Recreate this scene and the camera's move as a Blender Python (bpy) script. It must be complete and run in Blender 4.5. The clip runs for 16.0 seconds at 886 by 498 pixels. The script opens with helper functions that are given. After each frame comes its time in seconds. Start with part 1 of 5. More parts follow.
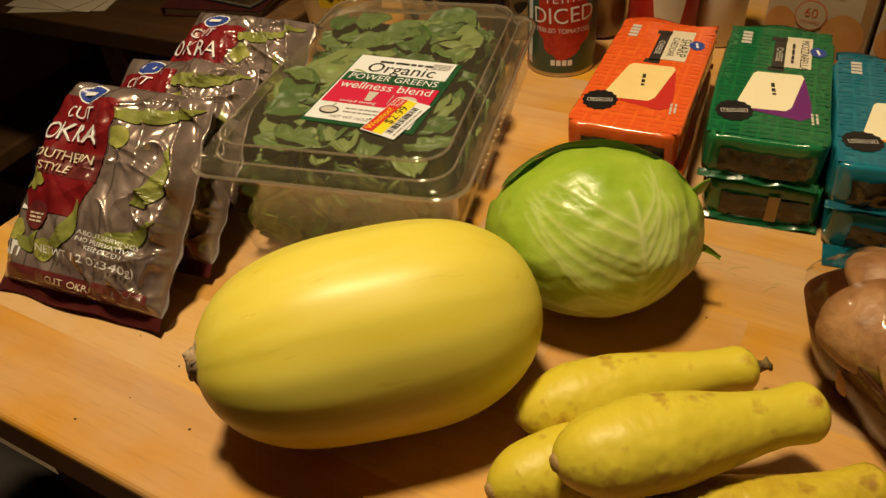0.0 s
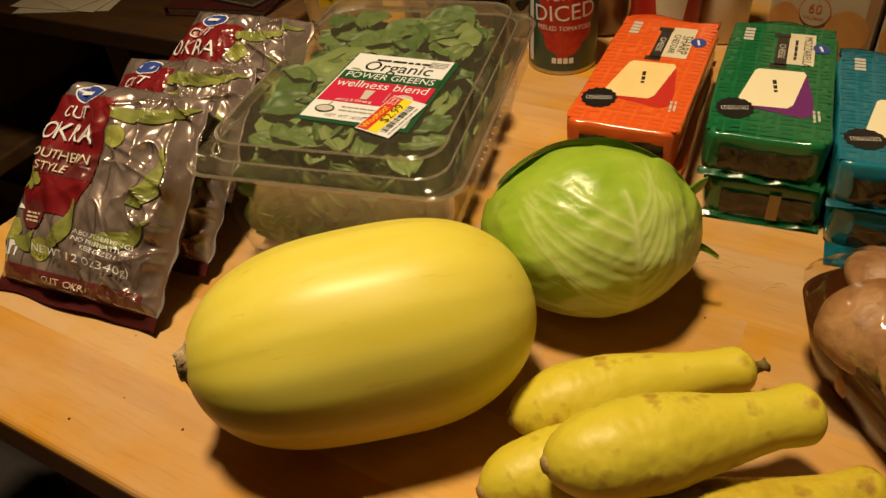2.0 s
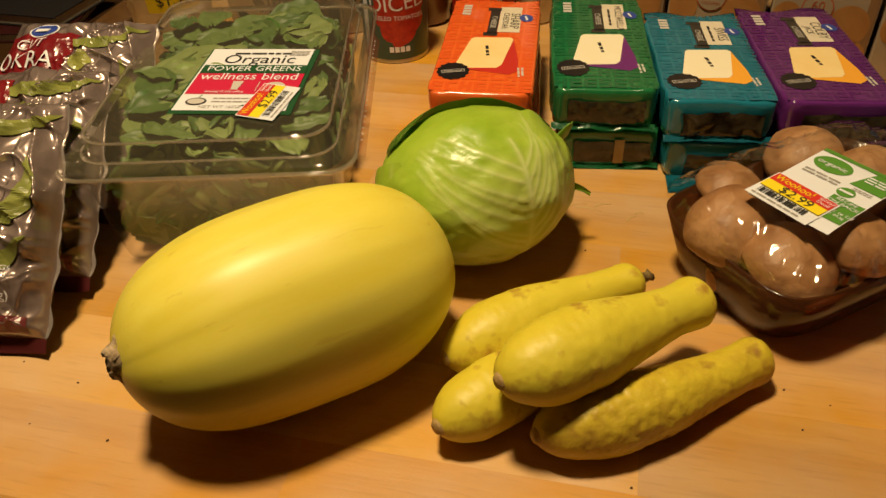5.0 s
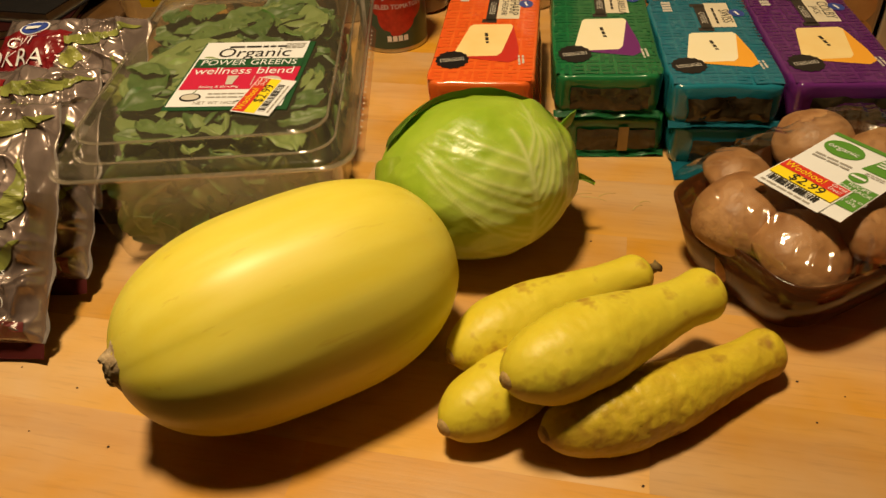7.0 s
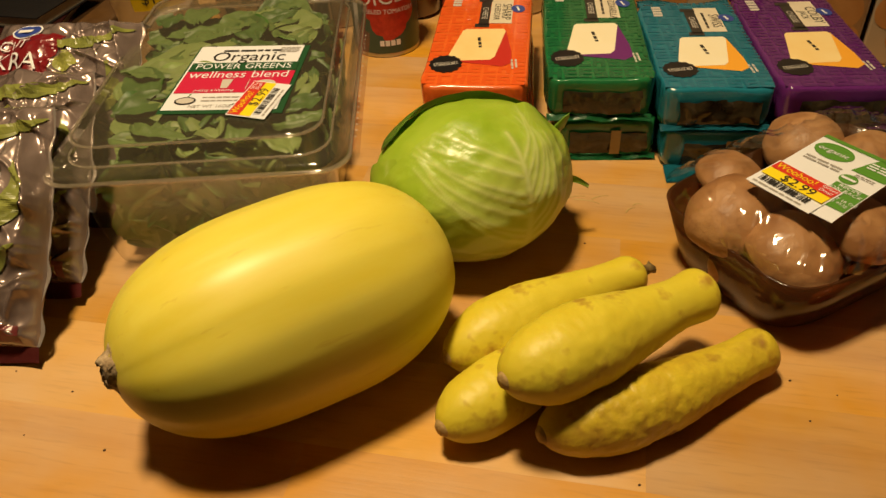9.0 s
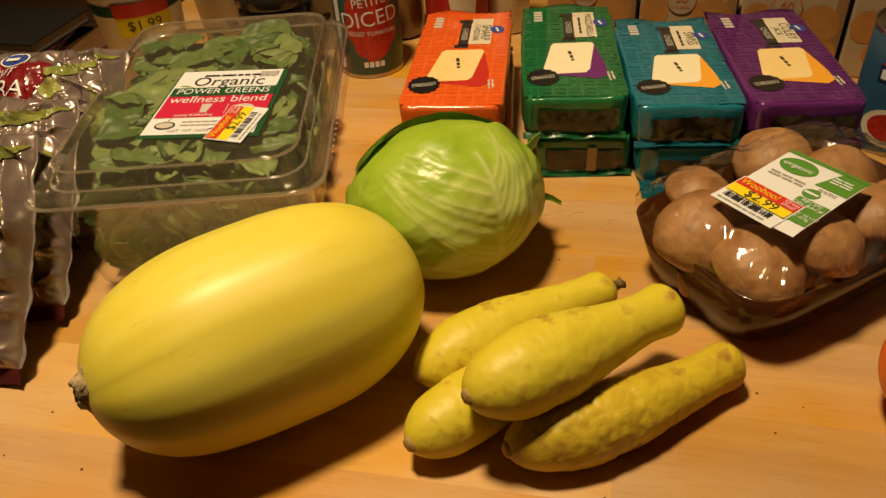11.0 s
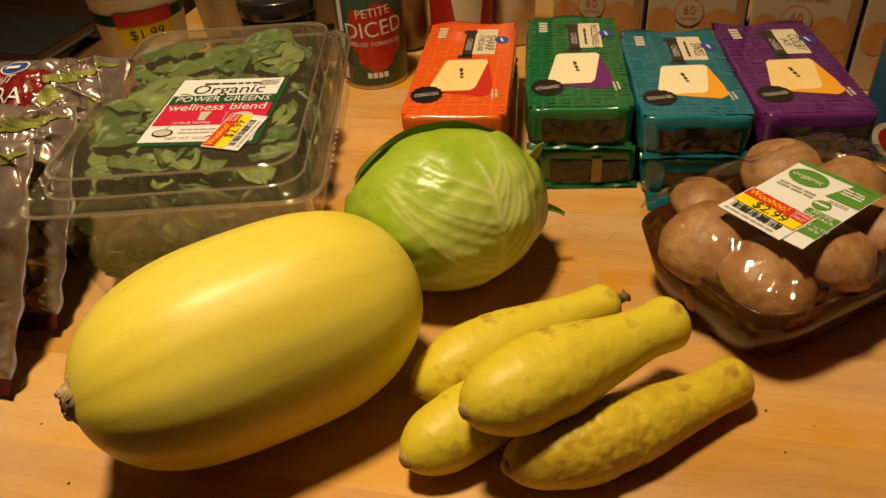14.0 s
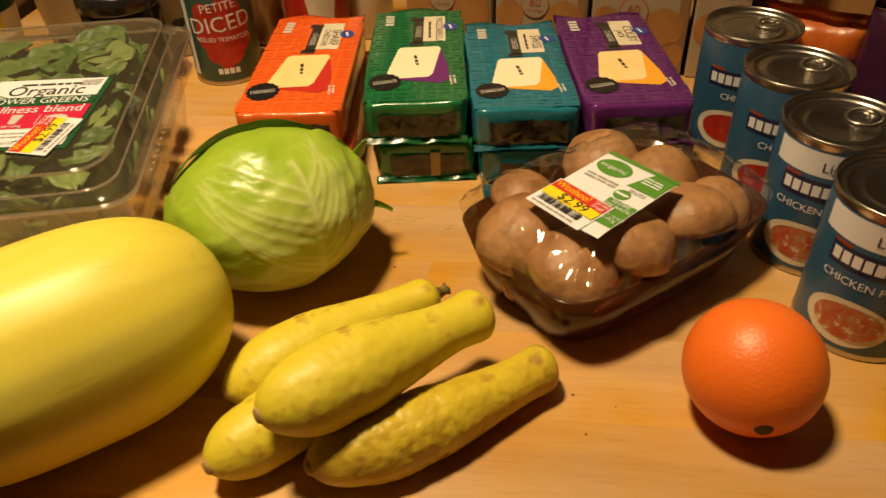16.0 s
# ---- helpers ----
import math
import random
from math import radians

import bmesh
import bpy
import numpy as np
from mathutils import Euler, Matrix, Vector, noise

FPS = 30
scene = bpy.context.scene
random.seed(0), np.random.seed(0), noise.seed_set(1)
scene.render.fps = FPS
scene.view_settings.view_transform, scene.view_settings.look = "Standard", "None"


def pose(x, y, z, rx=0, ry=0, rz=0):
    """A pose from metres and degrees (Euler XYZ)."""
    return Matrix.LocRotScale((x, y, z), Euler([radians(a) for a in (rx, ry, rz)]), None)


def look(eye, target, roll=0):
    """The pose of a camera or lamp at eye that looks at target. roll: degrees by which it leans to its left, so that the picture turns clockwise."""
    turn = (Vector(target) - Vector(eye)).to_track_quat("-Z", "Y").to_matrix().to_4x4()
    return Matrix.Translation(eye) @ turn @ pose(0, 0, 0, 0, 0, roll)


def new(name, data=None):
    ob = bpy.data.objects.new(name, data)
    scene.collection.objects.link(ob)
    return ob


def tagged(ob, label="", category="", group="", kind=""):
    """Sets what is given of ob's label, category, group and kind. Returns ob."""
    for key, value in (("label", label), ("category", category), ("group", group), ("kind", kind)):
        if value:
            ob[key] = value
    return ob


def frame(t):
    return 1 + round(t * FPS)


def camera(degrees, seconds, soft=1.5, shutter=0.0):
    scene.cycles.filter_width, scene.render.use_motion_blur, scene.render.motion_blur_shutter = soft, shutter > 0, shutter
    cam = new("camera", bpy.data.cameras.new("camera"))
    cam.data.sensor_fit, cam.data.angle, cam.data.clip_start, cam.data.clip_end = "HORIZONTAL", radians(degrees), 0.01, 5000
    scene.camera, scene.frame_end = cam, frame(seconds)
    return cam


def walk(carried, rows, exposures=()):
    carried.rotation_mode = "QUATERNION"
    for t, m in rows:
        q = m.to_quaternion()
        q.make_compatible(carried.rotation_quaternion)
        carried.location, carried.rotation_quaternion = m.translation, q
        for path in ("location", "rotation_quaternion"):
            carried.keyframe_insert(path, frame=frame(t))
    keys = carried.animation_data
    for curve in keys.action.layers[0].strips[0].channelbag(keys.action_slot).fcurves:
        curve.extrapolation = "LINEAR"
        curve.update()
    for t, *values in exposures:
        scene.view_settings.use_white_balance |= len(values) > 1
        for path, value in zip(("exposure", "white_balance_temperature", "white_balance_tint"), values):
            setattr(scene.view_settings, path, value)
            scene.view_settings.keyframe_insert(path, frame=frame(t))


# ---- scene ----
cam = camera(60.5, 16.0, shutter=0.4)
PATH = [
    (0, (0.044, 0.031, 0.367), (-0.021, 1.574, -0.903), -4.6),
    (0.5, (0.046, 0.031, 0.367), (-0.03, 1.572, -0.905), -4.7),
    (1, (0.05, 0.031, 0.367), (-0.034, 1.578, -0.898), -4.8),
    (1.5, (0.052, 0.032, 0.363), (-0.045, 1.582, -0.897), -4.9),
    (2, (0.054, 0.034, 0.364), (-0.039, 1.576, -0.906), -5.3),
    (2.5, (0.037, 0.027, 0.364), (-0.087, 1.561, -0.914), -5.1),
    (3, (0.039, 0.026, 0.351), (0.019, 1.534, -0.962), -4.5),
    (3.5, (0.021, 0.014, 0.354), (0.169, 1.517, -0.957), -3.8),
    (4, (-0.016, -0.008, 0.355), (0.281, 1.467, -0.962), -2.7),
    (4.5, (-0.026, -0.02, 0.358), (0.351, 1.495, -0.892), -1.2),
    (4.7, (-0.015, -0.006, 0.352), (0.382, 1.506, -0.895), -1.9),
    (6.8, (-0.006, 0.013, 0.35), (0.377, 1.5, -0.932), -3.8),
    (7, (-0.008, 0.012, 0.349), (0.379, 1.501, -0.928), -3.7),
    (7.5, (-0.015, 0.01, 0.348), (0.38, 1.505, -0.921), -3.5),
    (8, (-0.016, 0.008, 0.348), (0.373, 1.507, -0.917), -4.1),
    (8.5, (-0.014, 0.008, 0.358), (0.375, 1.529, -0.882), -4.4),
    (9, (-0.013, 0.01, 0.349), (0.405, 1.5, -0.918), -3.2),
    (9.5, (-0.008, -0.001, 0.357), (0.424, 1.51, -0.88), -3.5),
    (9.7, (-0.007, -0.002, 0.358), (0.413, 1.512, -0.88), -4.3),
    (11.8, (0.012, -0.003, 0.349), (0.401, 1.531, -0.873), -3.9),
    (12, (0.005, -0.004, 0.347), (0.374, 1.539, -0.871), -4.0),
    (12.5, (0.004, -0.007, 0.343), (0.377, 1.533, -0.878), -2.0),
    (13, (0.002, -0.011, 0.344), (0.397, 1.546, -0.847), -1.7),
    (13.5, (0.014, -0.003, 0.351), (0.398, 1.554, -0.845), -5.0),
    (14, (0.013, 0.003, 0.345), (0.413, 1.552, -0.855), -4.3),
    (14.5, (0.007, -0.004, 0.349), (0.411, 1.524, -0.877), -4.0),
    (15, (0.034, -0.009, 0.348), (0.529, 1.489, -0.882), -2.4),
    (15.5, (0.049, -0.013, 0.345), (0.611, 1.463, -0.882), -3.2),
    (16, (0.077, -0.018, 0.348), (0.654, 1.446, -0.886), -2.2),
]
walk(cam, [(t, look(eye, target, roll)) for t, eye, target, roll in PATH], [(0, -0.09, 6500, 10), (4.5, -0.03, 6700, 11), (9.5, -0.04, 6950, 12), (14.5, -0.05, 7080, 14), (16, 0.20, 7000, 13)])

# ---- light ----
world = bpy.data.worlds.new("night_room")
scene.world = world
world.use_nodes = True
world.node_tree.nodes["Background"].inputs[0].default_value = (0.9, 0.55, 0.28, 1)
world.node_tree.nodes["Background"].inputs[1].default_value = 0.016

LAMP = (-0.11, 0.475, 1.62)
ld = bpy.data.lights.new("kitchen_lamp", "SPOT")
ld.energy, ld.color, ld.shadow_soft_size = 135.0, (1.0, 0.765, 0.45), 0.11
ld.spot_size, ld.spot_blend = radians(78), 1.0
lamp = new("kitchen_lamp", ld)
lamp.matrix_world = look(LAMP, (-0.03, 0.41, 0.0))

# ---- helpers of this scene ----


def part(name, bm, material, parent, label=""):
    me = bpy.data.meshes.new(name)
    bm.normal_update()
    bm.to_mesh(me)
    bm.free()
    ob = new(name, me)
    mats = material if isinstance(material, (list, tuple)) else [material]
    for m in mats:
        me.materials.append(m)
    ob.parent = parent
    if label:
        ob["label"] = label
    return ob


def thing(name, m, label, category, group="", kind=""):
    ob = new(name)
    ob.empty_display_size = 0.02
    ob.matrix_world = m
    return tagged(ob, label, category, group, kind)


def smooth(bm):
    for f in bm.faces:
        f.smooth = True
    return bm


def revolve(profile, n=48, caps=True):
    """A body turned round z from (radius, height) pairs."""
    bm = bmesh.new()
    rings = []
    for r, z in profile:
        if r < 1e-6:
            rings.append([bm.verts.new((0, 0, z))])
        else:
            rings.append([bm.verts.new((r * math.cos(2 * math.pi * i / n), r * math.sin(2 * math.pi * i / n), z)) for i in range(n)])
    for a, b in zip(rings, rings[1:]):
        for i in range(n):
            k = (i + 1) % n
            if len(a) == 1 and len(b) == 1:
                continue
            if len(a) == 1:
                bm.faces.new((a[0], b[k], b[i]))
            elif len(b) == 1:
                bm.faces.new((a[i], a[k], b[0]))
            else:
                bm.faces.new((a[i], a[k], b[k], b[i]))
    bmesh.ops.recalc_face_normals(bm, faces=bm.faces)
    return smooth(bm)


def sheet(f, nu, nv, flip=False):
    """A grid of f(u, v), both from 0 to 1."""
    bm = bmesh.new()
    g = [[bm.verts.new(f(i / nu, j / nv)) for j in range(nv + 1)] for i in range(nu + 1)]
    for i in range(nu):
        for j in range(nv):
            q = (g[i][j], g[i + 1][j], g[i + 1][j + 1], g[i][j + 1])
            bm.faces.new(q[::-1] if flip else q)
    return smooth(bm)


def box(sx, sy, sz, bevel=0.0, at=(0, 0, 0), segs=2):
    bm = bmesh.new()
    bmesh.ops.create_cube(bm, size=1)
    for v in bm.verts:
        v.co = Vector((v.co.x * sx + at[0], v.co.y * sy + at[1], v.co.z * sz + at[2]))
    if bevel:
        bmesh.ops.bevel(bm, geom=bm.edges[:], offset=bevel, segments=segs, affect="EDGES", profile=0.5)
    return bm


def superloop(hx, hy, z, n=64, p=5.0):
    """A rounded rectangle, as a ring of points."""
    out = []
    for i in range(n):
        a = 2 * math.pi * i / n
        c, s = math.cos(a), math.sin(a)
        out.append(Vector((hx * math.copysign(abs(c) ** (2 / p), c), hy * math.copysign(abs(s) ** (2 / p), s), z)))
    return out


def rounded(hx, hy, z, n=96, r=0.020):
    """A rectangle with straight sides and round corners, as a ring of points."""
    out = []
    q = n // 4
    for k, (sx, sy) in enumerate(((1, 1), (-1, 1), (-1, -1), (1, -1))):
        for i in range(q):
            a = math.pi / 2 * (k + i / (q - 1))
            out.append(Vector((sx * (hx - r) + r * math.cos(a), sy * (hy - r) + r * math.sin(a), z)))
    return out


def loft(loops, close_ends=(True, True)):
    bm = bmesh.new()
    rings = [[bm.verts.new(v) for v in lp] for lp in loops]
    n = len(rings[0])
    for a, b in zip(rings, rings[1:]):
        for i in range(n):
            bm.faces.new((a[i], a[(i + 1) % n], b[(i + 1) % n], b[i]))
    if close_ends[0]:
        bm.faces.new(rings[0][::-1])
    if close_ends[1]:
        bm.faces.new(rings[-1])
    return smooth(bm)


def text2d(s, size, squeeze=1.0):
    """Letters of the built-in font as flat points and faces, centred on the origin."""
    cu = bpy.data.curves.new("letters", "FONT")
    cu.body, cu.size, cu.align_x, cu.align_y = s, size, "CENTER", "CENTER"
    cu.resolution_u = 3
    ob = bpy.data.objects.new("letters", cu)
    scene.collection.objects.link(ob)
    dg = bpy.context.evaluated_depsgraph_get()
    me = bpy.data.meshes.new_from_object(ob.evaluated_get(dg))
    pts = [(v.co.x * squeeze, v.co.y) for v in me.vertices]
    faces = [tuple(p.vertices) for p in me.polygons]
    bpy.data.objects.remove(ob)
    bpy.data.curves.remove(cu)
    bpy.data.meshes.remove(me)
    return pts, faces


def rect2d(w, h, n=1, m=1):
    pts = [(-w / 2 + w * i / n, -h / 2 + h * j / m) for i in range(n + 1) for j in range(m + 1)]
    k = m + 1
    return pts, [(i * k + j, (i + 1) * k + j, (i + 1) * k + j + 1, i * k + j + 1) for i in range(n) for j in range(m)]


def disc2d(rx, ry, n=28, wave=0.0, waves=12, rings=3):
    pts = [(0.0, 0.0)]
    for q in range(1, rings + 1):
        for i in range(n):
            a = 2 * math.pi * i / n
            k = (1 + wave * math.cos(waves * a)) * q / rings
            pts.append((rx * k * math.cos(a), ry * k * math.sin(a)))
    faces = [(0, 1 + i, 1 + (i + 1) % n) for i in range(n)]
    for q in range(rings - 1):
        o = 1 + q * n
        faces += [(o + i, o + n + i, o + n + (i + 1) % n, o + (i + 1) % n) for i in range(n)]
    return pts, faces


def poly2d(pts):
    return list(pts), [tuple(range(len(pts)))]


def merge2d(*shapes):
    pts, faces = [], []
    for p, f in shapes:
        k = len(pts)
        pts += p
        faces += [tuple(i + k for i in q) for q in f]
    return pts, faces


def move2d(shape, x, y, turn=0.0):
    c, s = math.cos(radians(turn)), math.sin(radians(turn))
    return [(x + c * a - s * b, y + s * a + c * b) for a, b in shape[0]], shape[1]


def bars2d(rows, w, h, gap, seed=1):
    """Small print as bars: rows of broken strips."""
    rng = random.Random(seed)
    out = []
    for r in range(rows):
        x = -w / 2
        y = (rows - 1) * (h + gap) / 2 - r * (h + gap)
        while x < w / 2 - h:
            k = min(rng.uniform(1.5, 5) * h, w / 2 - x)
            out.append(move2d(rect2d(k, h), x + k / 2, y))
            x += k + 0.6 * h
    return merge2d(*out)


def codebars2d(w, h, seed=3):
    rng = random.Random(seed)
    out, x = [], -w / 2
    while x < w / 2:
        k = rng.choice((0.012, 0.02, 0.035)) * w
        out.append(move2d(rect2d(k, h), x + k / 2, 0))
        x += k + rng.choice((0.012, 0.02, 0.03)) * w
    return merge2d(*out)


def decal(name, shape, place, h, material, parent, label=""):
    """A flat print laid at height h on a surface; place(x, y, h) gives its point in the thing's own space."""
    bm = bmesh.new()
    vs = [bm.verts.new(place(x, y, h)) for x, y in shape[0]]
    for f in shape[1]:
        try:
            bm.faces.new([vs[i] for i in f])
        except ValueError:
            pass
    return part(name, bm, material, parent, label)


# ---- materials ----


def mat(name, colour, rough=0.5, metal=0.0, vary=None, scale=40.0, amount=0.5, bump=0.0, bump_scale=200.0, coat=0.0, sss=0.0, spec=0.5, detail=5.0, stretch=(1, 1, 1), fine=None):
    m = bpy.data.materials.new(name)
    m.use_nodes = True
    nt = m.node_tree
    b = nt.nodes["Principled BSDF"]
    b.inputs["Base Color"].default_value = (*colour, 1)
    b.inputs["Roughness"].default_value = rough
    b.inputs["Metallic"].default_value = metal
    b.inputs["Coat Weight"].default_value = coat
    b.inputs["Coat Roughness"].default_value = 0.12
    b.inputs["Specular IOR Level"].default_value = spec
    if sss:
        b.inputs["Subsurface Weight"].default_value = sss
        b.inputs["Subsurface Radius"].default_value = (0.01, 0.006, 0.002)
        b.inputs["Subsurface Scale"].default_value = 0.5
    tc = nt.nodes.new("ShaderNodeTexCoord")
    mp = nt.nodes.new("ShaderNodeMapping")
    mp.inputs["Scale"].default_value = stretch
    nt.links.new(tc.outputs["Object"], mp.inputs["Vector"])
    if vary:
        n = nt.nodes.new("ShaderNodeTexNoise")
        n.inputs["Scale"].default_value = scale
        n.inputs["Detail"].default_value = detail
        n.inputs["Roughness"].default_value = 0.6
        nt.links.new(mp.outputs[0], n.inputs["Vector"])
        ramp = nt.nodes.new("ShaderNodeMapRange")
        ramp.inputs[1].default_value, ramp.inputs[2].default_value = 0.5 - amount / 2, 0.5 + amount / 2
        nt.links.new(n.outputs["Fac"], ramp.inputs[0])
        mix = nt.nodes.new("ShaderNodeMix")
        mix.data_type = "RGBA"
        mix.inputs[6].default_value = (*colour, 1)
        mix.inputs[7].default_value = (*vary, 1)
        nt.links.new(ramp.outputs[0], mix.inputs[0])
        last = mix.outputs[2]
        if fine:
            n2 = nt.nodes.new("ShaderNodeTexNoise")
            n2.inputs["Scale"].default_value = fine[1]
            n2.inputs["Detail"].default_value = 3
            nt.links.new(mp.outputs[0], n2.inputs["Vector"])
            r2 = nt.nodes.new("ShaderNodeMapRange")
            r2.inputs[1].default_value, r2.inputs[2].default_value = fine[2], fine[2] + fine[3]
            nt.links.new(n2.outputs["Fac"], r2.inputs[0])
            mix2 = nt.nodes.new("ShaderNodeMix")
            mix2.data_type = "RGBA"
            mix2.inputs[7].default_value = (*fine[0], 1)
            nt.links.new(last, mix2.inputs[6])
            nt.links.new(r2.outputs[0], mix2.inputs[0])
            last = mix2.outputs[2]
        nt.links.new(last, b.inputs["Base Color"])
    if bump:
        n = nt.nodes.new("ShaderNodeTexNoise")
        n.inputs["Scale"].default_value = bump_scale
        n.inputs["Detail"].default_value = 4
        nt.links.new(mp.outputs[0], n.inputs["Vector"])
        bp = nt.nodes.new("ShaderNodeBump")
        bp.inputs["Strength"].default_value = bump
        bp.inputs["Distance"].default_value = 0.002
        nt.links.new(n.outputs["Fac"], bp.inputs["Height"])
        nt.links.new(bp.outputs[0], b.inputs["Normal"])
    return m


def clear_plastic(name, tint=(0.97, 0.96, 0.93), gloss=1.0, rough=0.05, bump=0.0, bump_scale=40.0, haze=0.0, haze_colour=(0.5, 0.45, 0.4)):
    """Thin clear plastic: light passes straight through, gloss by Fresnel, a little milky haze."""
    m = bpy.data.materials.new(name)
    m.use_nodes = True
    nt = m.node_tree
    nt.nodes.remove(nt.nodes["Principled BSDF"])
    out = nt.nodes["Material Output"]
    tr = nt.nodes.new("ShaderNodeBsdfTransparent")
    tr.inputs[0].default_value = (*tint, 1)
    gl = nt.nodes.new("ShaderNodeBsdfGlossy")
    gl.inputs["Roughness"].default_value = rough
    fr = nt.nodes.new("ShaderNodeLayerWeight")
    fr.inputs["Blend"].default_value = 0.5
    pw = nt.nodes.new("ShaderNodeMath")
    pw.operation = "POWER"
    pw.inputs[1].default_value = 4.0
    nt.links.new(fr.outputs["Facing"], pw.inputs[0])
    mul = nt.nodes.new("ShaderNodeMath")
    mul.operation = "MULTIPLY_ADD"
    mul.inputs[1].default_value = 0.75 * gloss
    mul.inputs[2].default_value = 0.055 * gloss
    mul.use_clamp = True
    nt.links.new(pw.outputs[0], mul.inputs[0])
    mx = nt.nodes.new("ShaderNodeMixShader")
    nt.links.new(mul.outputs[0], mx.inputs[0])
    base = tr.outputs[0]
    if haze:
        df = nt.nodes.new("ShaderNodeBsdfDiffuse")
        df.inputs[0].default_value = (*haze_colour, 1)
        hz = nt.nodes.new("ShaderNodeMixShader")
        hz.inputs[0].default_value = haze
        nt.links.new(tr.outputs[0], hz.inputs[1])
        nt.links.new(df.outputs[0], hz.inputs[2])
        base = hz.outputs[0]
    nt.links.new(base, mx.inputs[1])
    nt.links.new(gl.outputs[0], mx.inputs[2])
    nt.links.new(mx.outputs[0], out.inputs[0])
    if bump:
        tc = nt.nodes.new("ShaderNodeTexCoord")
        n = nt.nodes.new("ShaderNodeTexNoise")
        n.inputs["Scale"].default_value = bump_scale
        n.inputs["Detail"].default_value = 3
        nt.links.new(tc.outputs["Object"], n.inputs["Vector"])
        bp = nt.nodes.new("ShaderNodeBump")
        bp.inputs["Strength"].default_value = bump
        bp.inputs["Distance"].default_value = 0.004
        nt.links.new(n.outputs["Fac"], bp.inputs["Height"])
        for s in (gl, fr):
            nt.links.new(bp.outputs[0], s.inputs["Normal"])
    return m


def wood(name, light, dark, along="X", rough=0.42, ring=38.0, pores=True):
    """Sawn wood, its grain along one axis; every board a little different."""
    m = bpy.data.materials.new(name)
    m.use_nodes = True
    nt = m.node_tree
    b = nt.nodes["Principled BSDF"]
    tc = nt.nodes.new("ShaderNodeTexCoord")
    oi = nt.nodes.new("ShaderNodeObjectInfo")
    add = nt.nodes.new("ShaderNodeVectorMath")
    add.operation = "MULTIPLY_ADD"
    comb = nt.nodes.new("ShaderNodeCombineXYZ")
    for i in range(3):
        nt.links.new(oi.outputs["Random"], comb.inputs[i])
    add.inputs[1].default_value = (7, 9, 5)
    nt.links.new(comb.outputs[0], add.inputs[0])
    nt.links.new(tc.outputs["Object"], add.inputs[2])
    mp = nt.nodes.new("ShaderNodeMapping")
    mp.inputs["Scale"].default_value = (0.09, 1, 1) if along == "X" else ((1, 0.09, 1) if along == "Y" else (1, 1, 0.09))
    nt.links.new(add.outputs[0], mp.inputs["Vector"])
    n1 = nt.nodes.new("ShaderNodeTexNoise")
    n1.inputs["Scale"].default_value = ring
    n1.inputs["Detail"].default_value = 6
    n1.inputs["Roughness"].default_value = 0.6
    n1.inputs["Distortion"].default_value = 0.6
    nt.links.new(mp.outputs[0], n1.inputs["Vector"])
    n2 = nt.nodes.new("ShaderNodeTexNoise")
    n2.inputs["Scale"].default_value = 420
    n2.inputs["Detail"].default_value = 3
    nt.links.new(mp.outputs[0], n2.inputs["Vector"])
    n3 = nt.nodes.new("ShaderNodeTexNoise")
    n3.inputs["Scale"].default_value = 9
    n3.inputs["Detail"].default_value = 4
    nt.links.new(tc.outputs["Object"], n3.inputs["Vector"])
    ramp = nt.nodes.new("ShaderNodeMapRange")
    ramp.inputs[1].default_value, ramp.inputs[2].default_value = 0.3, 0.72
    nt.links.new(n1.outputs["Fac"], ramp.inputs[0])
    mix = nt.nodes.new("ShaderNodeMix")
    mix.data_type = "RGBA"
    mix.inputs[6].default_value = (*light, 1)
    mix.inputs[7].default_value = (*dark, 1)
    nt.links.new(ramp.outputs[0], mix.inputs[0])
    hs = nt.nodes.new("ShaderNodeHueSaturation")
    val = nt.nodes.new("ShaderNodeMapRange")
    val.inputs[3].default_value, val.inputs[4].default_value = 0.90, 1.10
    nt.links.new(oi.outputs["Random"], val.inputs[0])
    pr = nt.nodes.new("ShaderNodeMapRange")
    pr.inputs[1].default_value, pr.inputs[2].default_value = 0.25, 0.45
    pr.inputs[3].default_value, pr.inputs[4].default_value = 0.88, 1.0
    nt.links.new(n2.outputs["Fac"], pr.inputs[0])
    ml = nt.nodes.new("ShaderNodeMath")
    ml.operation = "MULTIPLY"
    nt.links.new(val.outputs[0], ml.inputs[0])
    nt.links.new(pr.outputs[0], ml.inputs[1])
    nt.links.new(ml.outputs[0], hs.inputs["Value"])
    sat = nt.nodes.new("ShaderNodeMapRange")
    sat.inputs[1].default_value, sat.inputs[2].default_value = 0.3, 0.7
    sat.inputs[3].default_value, sat.inputs[4].default_value = 0.80, 1.22
    nt.links.new(n3.outputs["Fac"], sat.inputs[0])
    nt.links.new(sat.outputs[0], hs.inputs["Saturation"])
    nt.links.new(mix.outputs[2], hs.inputs["Color"])
    nt.links.new(hs.outputs[0], b.inputs["Base Color"])
    rr = nt.nodes.new("ShaderNodeMapRange")
    rr.inputs[1].default_value, rr.inputs[2].default_value = 0.3, 0.7
    rr.inputs[3].default_value, rr.inputs[4].default_value = rough - 0.08, rough + 0.14
    nt.links.new(n3.outputs["Fac"], rr.inputs[0])
    nt.links.new(rr.outputs[0], b.inputs["Roughness"])
    bp = nt.nodes.new("ShaderNodeBump")
    bp.inputs["Strength"].default_value = 0.12
    bp.inputs["Distance"].default_value = 0.001
    nt.links.new(n2.outputs["Fac"], bp.inputs["Height"])
    nt.links.new(bp.outputs[0], b.inputs["Normal"])
